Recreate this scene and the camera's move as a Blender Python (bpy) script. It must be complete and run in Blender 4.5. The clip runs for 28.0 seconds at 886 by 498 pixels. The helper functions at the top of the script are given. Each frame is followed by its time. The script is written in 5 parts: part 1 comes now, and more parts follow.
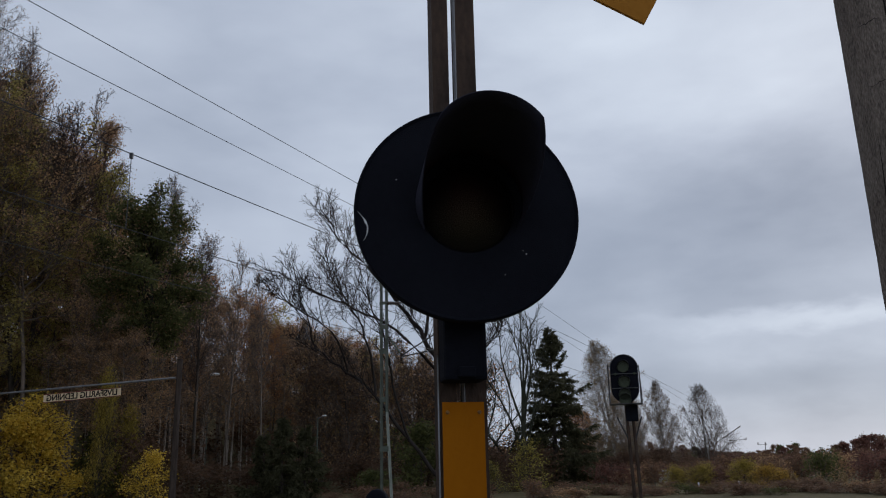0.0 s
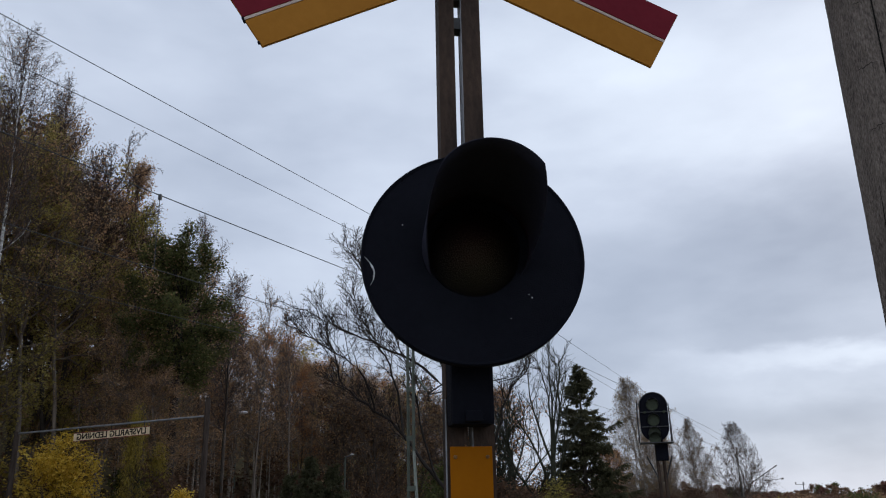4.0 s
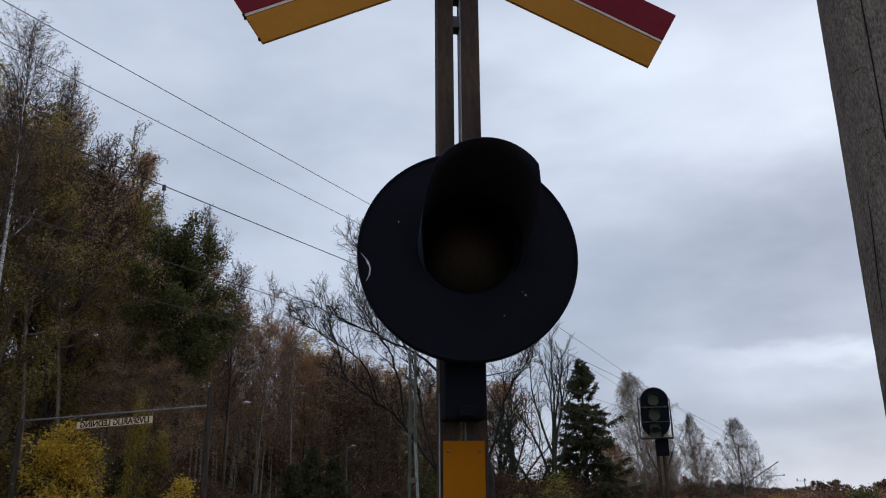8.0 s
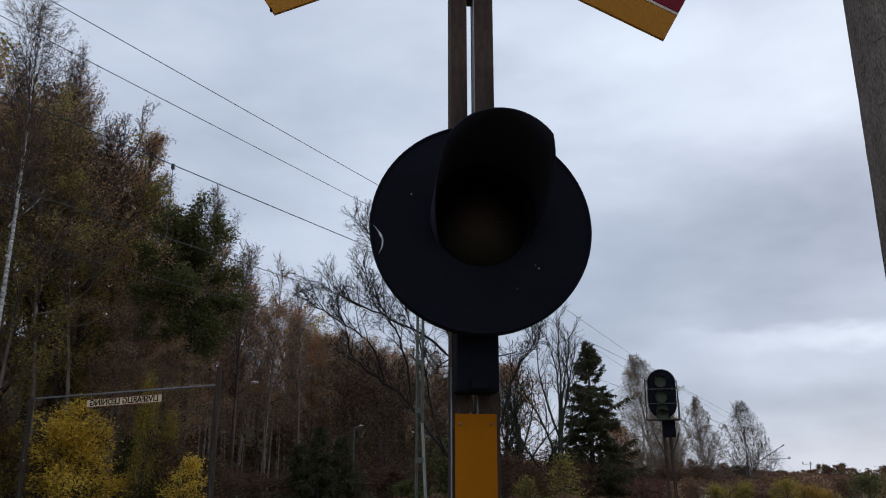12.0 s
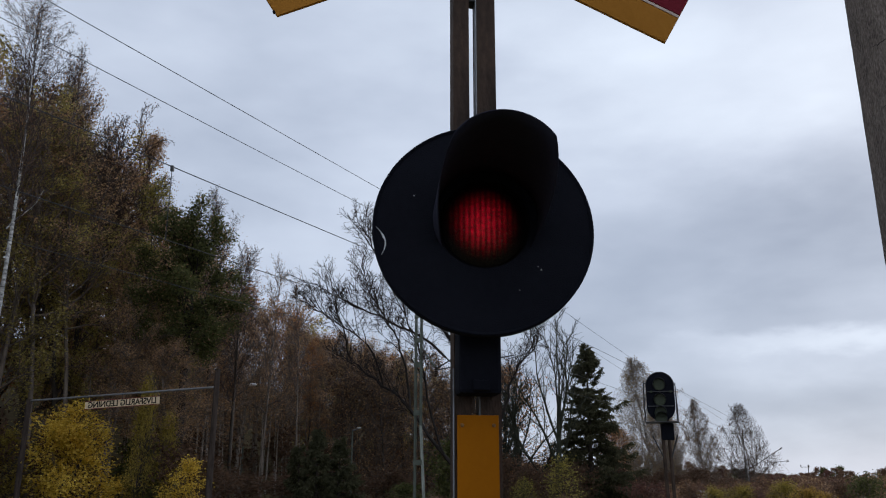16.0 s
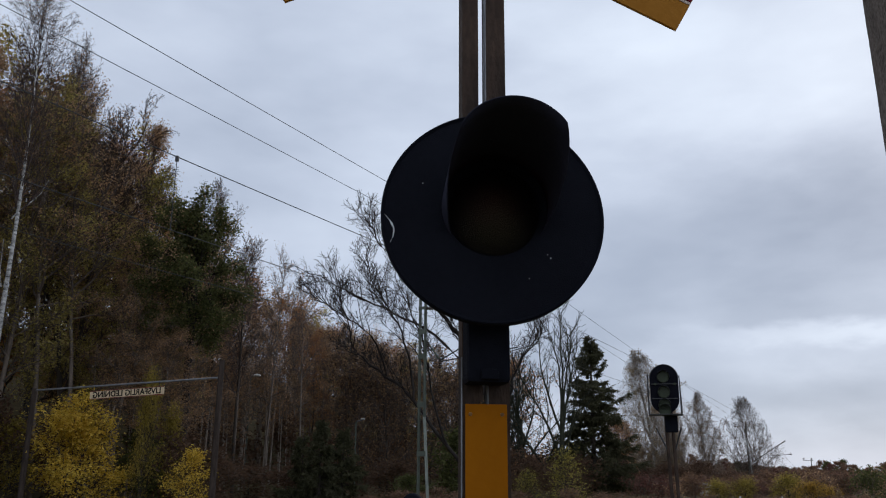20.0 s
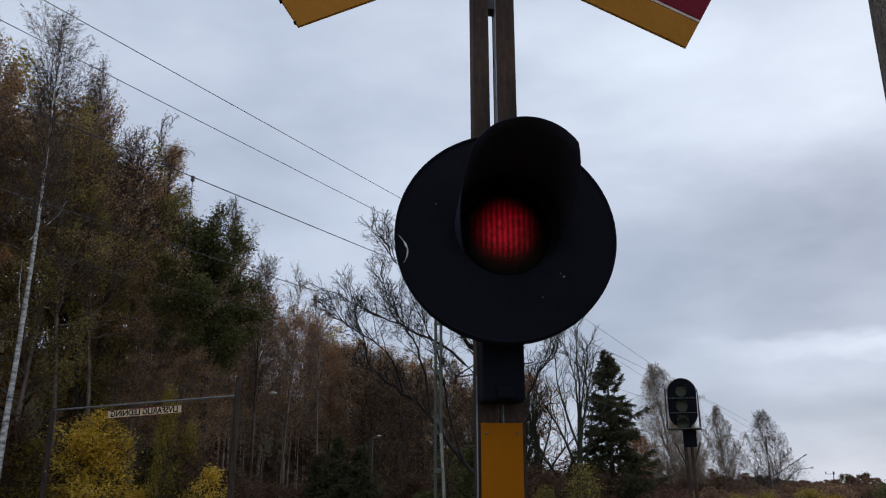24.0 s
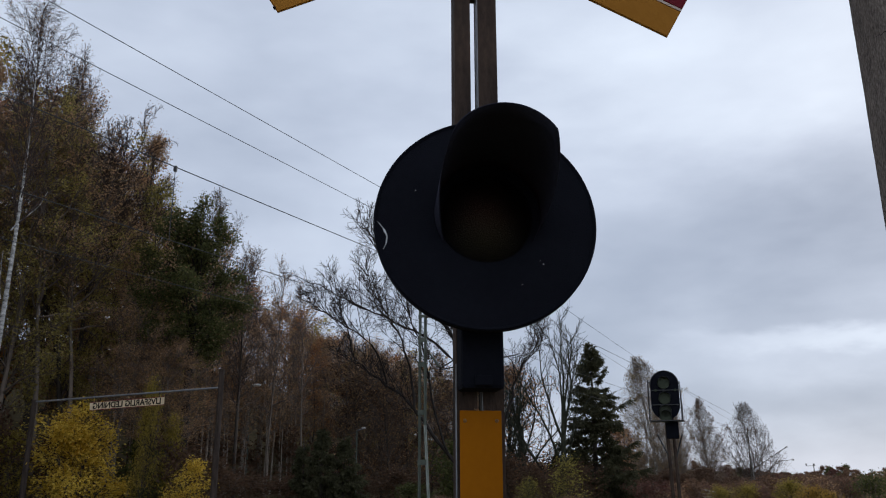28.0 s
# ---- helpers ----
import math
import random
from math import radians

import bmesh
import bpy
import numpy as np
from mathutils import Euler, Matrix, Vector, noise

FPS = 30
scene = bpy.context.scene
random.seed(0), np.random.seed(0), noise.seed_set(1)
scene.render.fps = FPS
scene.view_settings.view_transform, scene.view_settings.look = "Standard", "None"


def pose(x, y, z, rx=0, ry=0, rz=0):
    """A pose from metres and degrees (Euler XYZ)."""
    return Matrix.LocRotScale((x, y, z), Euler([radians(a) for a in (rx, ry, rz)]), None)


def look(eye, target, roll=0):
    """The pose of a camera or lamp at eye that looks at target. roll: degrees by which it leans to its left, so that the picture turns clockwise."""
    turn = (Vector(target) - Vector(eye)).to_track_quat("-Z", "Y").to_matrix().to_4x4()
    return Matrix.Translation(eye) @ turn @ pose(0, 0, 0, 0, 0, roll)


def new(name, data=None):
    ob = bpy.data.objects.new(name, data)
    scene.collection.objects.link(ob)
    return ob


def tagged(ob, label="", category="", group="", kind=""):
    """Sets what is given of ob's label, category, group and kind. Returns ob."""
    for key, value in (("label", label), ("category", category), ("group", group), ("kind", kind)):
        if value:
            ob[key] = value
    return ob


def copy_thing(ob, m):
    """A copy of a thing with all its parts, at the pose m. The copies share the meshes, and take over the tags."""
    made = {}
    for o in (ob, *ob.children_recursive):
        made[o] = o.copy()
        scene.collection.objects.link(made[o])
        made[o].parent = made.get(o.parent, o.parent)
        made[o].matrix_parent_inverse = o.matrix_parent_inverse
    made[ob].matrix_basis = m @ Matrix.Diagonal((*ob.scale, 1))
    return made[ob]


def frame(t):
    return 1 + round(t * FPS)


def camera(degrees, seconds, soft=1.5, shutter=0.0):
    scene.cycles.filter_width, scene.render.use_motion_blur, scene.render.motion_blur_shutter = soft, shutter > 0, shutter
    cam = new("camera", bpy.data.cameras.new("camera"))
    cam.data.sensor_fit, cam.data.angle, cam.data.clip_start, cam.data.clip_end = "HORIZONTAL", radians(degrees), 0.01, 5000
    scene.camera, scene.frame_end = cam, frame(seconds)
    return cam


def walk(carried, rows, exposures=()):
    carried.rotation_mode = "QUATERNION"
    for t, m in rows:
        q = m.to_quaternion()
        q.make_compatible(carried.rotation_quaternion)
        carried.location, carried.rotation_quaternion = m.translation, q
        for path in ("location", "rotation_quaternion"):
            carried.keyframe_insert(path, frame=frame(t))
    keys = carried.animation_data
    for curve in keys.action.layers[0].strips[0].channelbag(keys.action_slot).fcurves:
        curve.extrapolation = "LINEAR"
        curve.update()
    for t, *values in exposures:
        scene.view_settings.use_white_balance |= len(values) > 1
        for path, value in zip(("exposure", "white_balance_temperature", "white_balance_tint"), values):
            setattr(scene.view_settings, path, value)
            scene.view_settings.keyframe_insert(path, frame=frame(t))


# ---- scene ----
cam = camera(56.9, 28.0, soft=1.1)


def stand(x, y, z, yaw, pitch, roll):
    """The hand-held camera: yaw to the left of +y, pitch upwards, roll as look() takes it."""
    return pose(x, y, z, 90 + pitch, 0, yaw) @ pose(0, 0, 0, 0, 0, roll)


walk(cam, [
    (0.0, stand(-0.061, 0.034, 1.611, 0.02, 14.60, -1.26)),
    (0.5, stand(-0.030, 0.033, 1.610, 0.11, 15.02, -1.41)),
    (1.0, stand(-0.005, 0.023, 1.616, 0.54, 15.83, -1.71)),
    (1.5, stand(-0.006, 0.011, 1.620, 1.42, 16.27, -2.01)),
    (2.0, stand(-0.001, 0.007, 1.624, 1.83, 16.84, -1.87)),
    (2.5, stand(0.005, 0.013, 1.623, 1.79, 17.18, -1.70)),
    (3.0, stand(0.001, 0.000, 1.627, 2.16, 17.39, -1.75)),
    (3.5, stand(0.001, 0.012, 1.626, 2.06, 17.30, -1.38)),
    (5.5, stand(0.009, -0.002, 1.627, 2.06, 17.09, -0.84)),
    (6.0, stand(0.007, -0.009, 1.631, 2.23, 17.27, -0.90)),
    (6.5, stand(0.011, -0.018, 1.635, 2.30, 17.62, -1.20)),
    (7.0, stand(0.019, -0.023, 1.634, 2.30, 17.57, -1.03)),
    (7.5, stand(0.016, -0.020, 1.633, 2.37, 17.26, -0.54)),
    (8.0, stand(0.030, -0.021, 1.629, 2.31, 16.69, -0.41)),
    (8.5, stand(0.029, 0.004, 1.619, 1.76, 15.88, -0.50)),
    (9.0, stand(0.030, 0.028, 1.615, 1.28, 15.72, -0.49)),
    (9.5, stand(0.036, 0.011, 1.621, 1.32, 16.28, -0.65)),
    (10.0, stand(0.036, 0.006, 1.619, 2.10, 16.45, -0.51)),
    (10.5, stand(0.022, 0.001, 1.614, 2.85, 16.37, -0.23)),
    (11.0, stand(0.018, 0.010, 1.610, 2.78, 15.81, -0.36)),
    (11.5, stand(0.014, 0.006, 1.607, 2.74, 15.55, -0.26)),
    (12.0, stand(0.013, -0.003, 1.606, 2.85, 15.43, 0.02)),
    (12.5, stand(0.017, 0.000, 1.604, 2.81, 15.23, -0.11)),
    (14.5, stand(0.020, 0.001, 1.598, 2.62, 15.35, -0.06)),
    (15.0, stand(0.013, 0.001, 1.598, 2.76, 15.17, 0.04)),
    (15.5, stand(0.007, -0.000, 1.596, 2.58, 15.33, 0.13)),
    (16.0, stand(0.001, -0.007, 1.602, 2.73, 15.60, 0.08)),
    (16.5, stand(-0.003, -0.001, 1.599, 2.71, 15.44, 0.03)),
    (17.0, stand(0.000, -0.003, 1.600, 2.65, 15.52, -0.13)),
    (17.5, stand(0.000, -0.000, 1.600, 2.90, 15.30, 0.10)),
    (18.0, stand(-0.012, 0.004, 1.600, 3.18, 15.03, 0.44)),
    (18.5, stand(-0.011, 0.007, 1.599, 3.17, 15.01, 0.39)),
    (19.0, stand(-0.013, 0.002, 1.596, 3.20, 15.14, 0.26)),
    (19.5, stand(-0.017, 0.005, 1.598, 3.24, 15.19, 0.23)),
    (20.0, stand(-0.014, 0.011, 1.595, 3.01, 15.04, 0.37)),
    (20.5, stand(-0.017, 0.006, 1.594, 2.80, 15.43, 0.44)),
    (22.5, stand(-0.017, 0.004, 1.599, 3.16, 16.16, 0.39)),
    (23.0, stand(-0.018, -0.007, 1.602, 3.38, 16.36, 0.33)),
    (23.5, stand(-0.017, -0.012, 1.601, 3.66, 16.25, 0.17)),
    (24.0, stand(-0.010, -0.009, 1.603, 4.07, 16.11, -0.05)),
    (24.5, stand(-0.009, -0.010, 1.600, 3.72, 15.90, 0.03)),
    (25.0, stand(-0.008, 0.005, 1.588, 4.09, 15.12, 0.31)),
    (25.5, stand(-0.004, 0.010, 1.593, 4.08, 14.99, 0.11)),
    (26.0, stand(0.002, 0.005, 1.592, 3.08, 15.22, 0.13)),
    (26.5, stand(0.002, 0.004, 1.593, 2.65, 15.40, 0.27)),
    (27.0, stand(0.001, 0.001, 1.595, 2.78, 15.75, 0.03)),
    (27.5, stand(0.004, -0.003, 1.594, 2.81, 15.74, -0.12)),
    (28.0, stand(0.006, 0.006, 1.590, 3.00, 15.60, -0.11)),
], [(0.0, -0.24), (0.5, -0.10), (1.0, 0.07), (3.0, 0.09), (8.0, 0.02), (17.0, 0.05), (25.0, 0.01), (27.0, 0.06), (28.0, 0.04)])

# ---- world and light ----
world = bpy.data.worlds.new("overcast_sky")
scene.world = world
world.use_nodes = True
scene.view_settings.exposure = 0.0


def sky_nodes():
    nt = world.node_tree
    nt.nodes.clear()
    n, l = nt.nodes.new, nt.links.new
    out, bg = n("ShaderNodeOutputWorld"), n("ShaderNodeBackground")
    sky = n("ShaderNodeTexSky")
    sky.sky_type, sky.sun_disc = "NISHITA", False
    sky.sun_elevation, sky.sun_rotation = radians(28), radians(35)

    def math_node(op, a, b):
        q = n("ShaderNodeMath")
        q.operation = op
        for k, v in enumerate((a, b)):
            if isinstance(v, (int, float)):
                q.inputs[k].default_value = v
            else:
                l(v, q.inputs[k])
        return q.outputs[0]

    # a closed cloud sheet: soft billows, and a few broad banks whose edges the billows fray
    co = n("ShaderNodeTexCoord")
    squash = n("ShaderNodeMapping")
    squash.inputs["Scale"].default_value = (1.0, 1.0, 2.4)
    l(co.outputs["Generated"], squash.inputs[0])
    big, small = n("ShaderNodeTexNoise"), n("ShaderNodeTexNoise")
    for q, scale, detail, rough in ((big, 2.3, 4, 0.5), (small, 7.0, 5, 0.55)):
        q.inputs["Scale"].default_value, q.inputs["Detail"].default_value, q.inputs["Roughness"].default_value = scale, detail, rough
        l(squash.outputs[0], q.inputs[0])
    fray = n("ShaderNodeVectorMath")
    fray.operation = "MULTIPLY_ADD"
    fray.inputs[1].default_value, fray.inputs[2].default_value = (0.09, 0.09, 0.09), (-0.045, -0.045, -0.045)
    l(small.outputs["Color"], fray.inputs[0])
    bent = n("ShaderNodeVectorMath")
    bent.operation = "ADD"
    l(co.outputs["Generated"], bent.inputs[0])
    l(fray.outputs[0], bent.inputs[1])
    value = math_node("ADD", math_node("MULTIPLY", big.outputs[0], 0.64), math_node("MULTIPLY", small.outputs[0], 0.16))
    for way, turn, size, amount in BANKS:
        off, mp, ln, fall = n("ShaderNodeVectorMath"), n("ShaderNodeMapping"), n("ShaderNodeVectorMath"), n("ShaderNodeMapRange")
        off.operation, ln.operation, fall.interpolation_type = "SUBTRACT", "LENGTH", "SMOOTHSTEP"
        off.inputs[1].default_value = way
        mp.inputs["Rotation"].default_value = (0, radians(turn), 0)
        mp.inputs["Scale"].default_value = [1 / q for q in size]
        l(bent.outputs[0], off.inputs[0])
        l(off.outputs[0], mp.inputs[0])
        l(mp.outputs[0], ln.inputs[0])
        l(ln.outputs["Value"], fall.inputs["Value"])
        for key, v in (("From Min", 0.0), ("From Max", 1.0), ("To Min", amount), ("To Max", 0.0)):
            fall.inputs[key].default_value = v
        value = math_node("ADD", value, fall.outputs[0])
    ramp = n("ShaderNodeValToRGB")
    e = ramp.color_ramp.elements
    e[0].position, e[0].color = 0.16, (0.335, 0.395, 0.515, 1)
    e[1].position, e[1].color = 0.64, (0.785, 0.872, 1.01, 1)
    m = ramp.color_ramp.elements.new(0.40)
    m.color = (0.563, 0.634, 0.772, 1)
    l(value, ramp.inputs[0])
    cover, dim = n("ShaderNodeMix"), n("ShaderNodeMix")
    cover.data_type = dim.data_type = "RGBA"
    dim.blend_type = "MULTIPLY"
    dim.inputs["Factor"].default_value, cover.inputs["Factor"].default_value = 1.0, 0.94
    l(sky.outputs[0], dim.inputs[6])
    dim.inputs[7].default_value = (0.1, 0.1, 0.1, 1)
    l(dim.outputs[2], cover.inputs[6])
    l(ramp.outputs[0], cover.inputs[7])
    l(cover.outputs[2], bg.inputs["Color"])
    bg.inputs["Strength"].default_value = 1.0
    l(bg.outputs[0], out.inputs[0])


# broad cloud banks: direction, tilt, half-widths, lighter (+) or darker (-)
# the bank at y -0.97, behind the camera, is unseen: added fill light
BANKS = (((0.40, 0.80, 0.46), 0, (0.50, 0.6, 0.16), 0.17), ((0.32, 0.90, 0.29), -8, (0.34, 0.6, 0.12), -0.16),
         ((0.42, 0.90, 0.147), -9, (0.27, 0.6, 0.022), 0.18), ((0.41, 0.90, 0.124), -9, (0.32, 0.6, 0.045), 0.06), ((0.40, 0.91, 0.080), -4, (0.40, 0.6, 0.070), -0.17), ((0.20, 0.95, 0.20), 0, (0.65, 0.6, 0.16), -0.17), ((-0.30, 0.85, 0.42), 20, (0.40, 0.6, 0.20), -0.05),
         ((0.1, -0.97, 0.2), 0, (1.1, 0.9, 0.9), 0.20), ((0.15, 0.86, 0.46), 0, (0.18, 0.6, 0.16), 0.05))
sky_nodes()

sun_data = bpy.data.lights.new("sun", "SUN")
sun_data.energy, sun_data.angle, sun_data.color = 0.5, radians(30), (1.0, 0.97, 0.93)
sun = new("sun", sun_data)
sun.matrix_world = look((40, 57, 37), (0, 0, 0))


# ---- materials ----
def surface(name, c1, c2, scale=8.0, rough=0.6, metal=0.0, bump=0.0, bump_scale=60.0, stretch=(1, 1, 1), island=0.0, fine=0.35,
            specular=0.5, sheer=0.0):
    """Two colours mixed by a coarse and a fine grain, with relief; island: how far loose pieces differ; sheer: light let through."""
    m = bpy.data.materials.new(name)
    m.use_nodes = True
    nt = m.node_tree
    n, l = nt.nodes.new, nt.links.new
    bsdf = nt.nodes["Principled BSDF"]
    co, mp = n("ShaderNodeTexCoord"), n("ShaderNodeMapping")
    mp.inputs["Scale"].default_value = stretch
    l(co.outputs["Object"], mp.inputs[0])
    a, b = n("ShaderNodeTexNoise"), n("ShaderNodeTexNoise")
    a.inputs["Scale"].default_value, a.inputs["Detail"].default_value = scale, 5
    b.inputs["Scale"].default_value, b.inputs["Detail"].default_value = scale * 9, 4
    l(mp.outputs[0], a.inputs[0])
    l(mp.outputs[0], b.inputs[0])
    mix = n("ShaderNodeMix")
    mix.inputs["Factor"].default_value = fine
    l(a.outputs[0], mix.inputs["A"])
    l(b.outputs[0], mix.inputs["B"])
    value = mix.outputs["Result"]
    if island:
        geo, mix2 = n("ShaderNodeNewGeometry"), n("ShaderNodeMix")
        mix2.inputs["Factor"].default_value = island
        l(value, mix2.inputs["A"])
        l(geo.outputs["Random Per Island"], mix2.inputs["B"])
        value = mix2.outputs["Result"]
    ramp = n("ShaderNodeValToRGB")
    e = ramp.color_ramp.elements
    e[0].position, e[0].color = (0.05 if island else 0.33), (*c1, 1)
    e[1].position, e[1].color = (0.95 if island else 0.67), (*c2, 1)
    l(value, ramp.inputs[0])
    l(ramp.outputs[0], bsdf.inputs["Base Color"])
    bsdf.inputs["Roughness"].default_value, bsdf.inputs["Metallic"].default_value = rough, metal
    bsdf.inputs["Specular IOR Level"].default_value = specular
    if bump:
        g, bp = n("ShaderNodeTexNoise"), n("ShaderNodeBump")
        g.inputs["Scale"].default_value, g.inputs["Detail"].default_value = bump_scale, 4
        bp.inputs["Strength"].default_value, bp.inputs["Distance"].default_value = bump, 0.01
        l(mp.outputs[0], g.inputs[0])
        l(g.outputs[0], bp.inputs["Height"])
        l(bp.outputs[0], bsdf.inputs["Normal"])
    if sheer:
        tl, add = n("ShaderNodeBsdfTranslucent"), n("ShaderNodeMixShader")
        l(ramp.outputs[0], tl.inputs[0])
        add.inputs[0].default_value = sheer
        l(bsdf.outputs[0], add.inputs[1])
        l(tl.outputs[0], add.inputs[2])
        l(add.outputs[0], nt.nodes["Material Output"].inputs[0])
    return m


BLACK = surface("black_paint", (0.006, 0.0066, 0.0105), (0.0095, 0.0102, 0.0155), 6, 0.75, 0, 0.25, 220, specular=0.06)
# BLACK made lighter: light inside the visor is put into its colour
VISOR = surface("lightened_black_sheet", (0.027, 0.028, 0.044), (0.040, 0.041, 0.060), 9, 0.85, 0, 0.2, 200, specular=0.04)
CHIP = surface("bare_chipped_metal", (0.16, 0.16, 0.17), (0.72, 0.73, 0.75), 45, 0.5, 0.2)
STEEL = surface("rusty_brown_steel", (0.018, 0.013, 0.011), (0.085, 0.054, 0.039), 7, 0.8, 0.0, 0.5, 120, (1, 1, 0.4), specular=0.2)
EDGE = surface("pale_galvanised_edge", (0.16, 0.16, 0.17), (0.32, 0.32, 0.34), 9, 0.5, 0.5, 0.2, 90, (1, 1, 0.3))
YELLOW = surface("yellow_sheet", (0.29, 0.094, 0.002), (0.34, 0.113, 0.003), 4, 0.6, 0, 0.1, 40, specular=0.06)
RED = surface("red_sheet", (0.155, 0.010, 0.020), (0.20, 0.014, 0.027), 4, 0.6, 0, 0.1, 40, specular=0.1)
# a lighter yellow than the marker plate's, for the crossbuck planks
ARMYELLOW = surface("arm_yellow_sheet", (0.37, 0.15, 0.016), (0.44, 0.185, 0.024), 4, 0.6, 0, 0.1, 40, specular=0.1)
PALESHEET = surface("pale_grey_sheet", (0.40, 0.38, 0.36), (0.62, 0.60, 0.57), 10, 0.6)
ARMLINE = surface("dirty_cream_line", (0.48, 0.37, 0.31), (0.66, 0.54, 0.47), 12, 0.6)
WHITE = surface("white_paint", (0.62, 0.60, 0.57), (0.8, 0.79, 0.77), 12, 0.6)
WOOD = surface("weathered_pole_wood", (0.068, 0.054, 0.046), (0.31, 0.26, 0.225), 9, 0.9, 0, 1.0, 60, (4, 4, 1.1), fine=0.65, specular=0.2)
CRACK = surface("dark_crack", (0.012, 0.011, 0.010), (0.025, 0.022, 0.02), 30, 0.95, specular=0.1)
POSTWOOD = surface("dark_brown_post_wood", (0.022, 0.016, 0.013), (0.075, 0.055, 0.045), 6, 0.9, 0, 0.5, 40, (2, 2, 0.4), specular=0.2)
MAST = surface("grey_green_mast_paint", (0.05, 0.060, 0.045), (0.105, 0.12, 0.095), 4, 0.6, 0.1, 0.2, 60)
PALEMAST = surface("pale_mast_paint", (0.16, 0.175, 0.15), (0.30, 0.32, 0.28), 4, 0.6, 0.1, 0.2, 60)
DARKSTEEL = surface("dark_steel", (0.03, 0.03, 0.032), (0.07, 0.07, 0.072), 6, 0.55, 0.4)
WIRE = surface("oxidised_wire", (0.05, 0.053, 0.058), (0.10, 0.104, 0.11), 20, 0.6, 0.5)
CERAMIC = surface("brown_ceramic", (0.03, 0.018, 0.014), (0.06, 0.035, 0.025), 20, 0.3)
LENSGREY = surface("unlit_signal_glass", (0.030, 0.038, 0.024), (0.060, 0.072, 0.044), 20, 0.5, specular=0.2)
BARK = surface("brown_bark", (0.035, 0.028, 0.024), (0.10, 0.082, 0.068), 5, 0.9, 0, 0.6, 25, (1, 1, 0.3), specular=0.2)
PALEBARK = surface("grey_bark", (0.095, 0.076, 0.062), (0.27, 0.215, 0.175), 4, 0.9, 0, 0.5, 25, (1, 1, 0.3), specular=0.2)
SAPLINGBARK = surface("pale_sapling_bark", (0.15, 0.12, 0.095), (0.40, 0.335, 0.28), 4, 0.9, 0, 0.4, 25, (1, 1, 0.4), specular=0.2)
BIRCHBARK = surface("birch_bark", (0.02, 0.018, 0.016), (0.84, 0.82, 0.79), 5.5, 0.8, 0, 0.3, 25, (0.7, 0.7, 1.6), fine=0.35, specular=0.2)
TWIG = surface("twigs", (0.085, 0.066, 0.055), (0.20, 0.155, 0.13), 3, 0.9, specular=0.2)
PALETWIG = surface("pale_twigs", (0.15, 0.12, 0.098), (0.36, 0.295, 0.245), 3, 0.9, specular=0.2)
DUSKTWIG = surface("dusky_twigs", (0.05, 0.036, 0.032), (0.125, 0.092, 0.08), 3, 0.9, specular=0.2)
MOSSBARK = surface("mossy_bark", (0.022, 0.024, 0.016), (0.06, 0.062, 0.042), 3, 0.9, 0, 0.4, 25, (1, 1, 0.4), specular=0.2)
DARKTWIG = surface("dark_twigs", (0.016, 0.013, 0.012), (0.04, 0.031, 0.027), 3, 0.9, specular=0.2)


def foliage(name, c1, c2):
    return surface(name, c1, c2, 0.35, 0.75, 0, 0, 60, (1, 1, 1), island=0.75, specular=0.2, sheer=0.5)


OLIVE = foliage("olive_leaves", (0.18, 0.145, 0.048), (0.55, 0.44, 0.14))
RUST = foliage("rust_leaves", (0.17, 0.072, 0.030), (0.56, 0.25, 0.095))
BROWN = foliage("brown_leaves", (0.20, 0.118, 0.064), (0.60, 0.375, 0.205))
OAKGREEN = foliage("dark_green_leaves", (0.042, 0.048, 0.018), (0.165, 0.168, 0.06))
GOLD = foliage("golden_leaves", (0.475, 0.294, 0.033), (0.900, 0.672, 0.126))
OLIVEGOLD = foliage("olive_gold_leaves", (0.20, 0.15, 0.03), (0.50, 0.38, 0.09))
PALEGOLD = foliage("pale_yellow_leaves", (0.20, 0.135, 0.07), (0.50, 0.36, 0.20))
RUSSET = foliage("russet_leaves", (0.150, 0.086, 0.042), (0.520, 0.305, 0.143))
PALEBROWN = foliage("pale_brown_leaves", (0.20, 0.13, 0.085), (0.46, 0.31, 0.21))
GREENGOLD = foliage("yellow_green_leaves", (0.15, 0.13, 0.033), (0.44, 0.36, 0.09))
NEEDLE = foliage("spruce_needles", (0.036, 0.037, 0.020), (0.135, 0.128, 0.068))
# lightened rust: the haze of distance is put into the leaf colour
FARRUST = foliage("hazy_rust_leaves", (0.11, 0.064, 0.042), (0.30, 0.175, 0.11))
# a darkened brown: shade within dense bushes is put into the leaf colour
FARBROWN = foliage("shaded_brown_leaves", (0.062, 0.038, 0.025), (0.18, 0.105, 0.066))
AMBER = foliage("amber_leaves", (0.28, 0.165, 0.03), (0.60, 0.38, 0.085))
# this wine red is lightened too, to paint in distance haze
WINE = foliage("wine_red_leaves", (0.085, 0.042, 0.034), (0.24, 0.112, 0.085))
GROUND = surface("grass_and_leaf_litter", (0.050, 0.042, 0.020), (0.135, 0.105, 0.052), 0.25, 0.95, 0, 0.8, 6, fine=0.5, specular=0.1)


# ---- building blocks ----
def mesh_of(name, verts, faces, mats, smooth=False, mat_ids=None):
    me = bpy.data.meshes.new(name)
    me.from_pydata(verts, [], faces)
    for m in mats if isinstance(mats, (list, tuple)) else [mats]:
        me.materials.append(m)
    if mat_ids is not None:
        me.polygons.foreach_set("material_index", mat_ids)
    if smooth:
        me.polygons.foreach_set("use_smooth", [True] * len(faces))
    return me


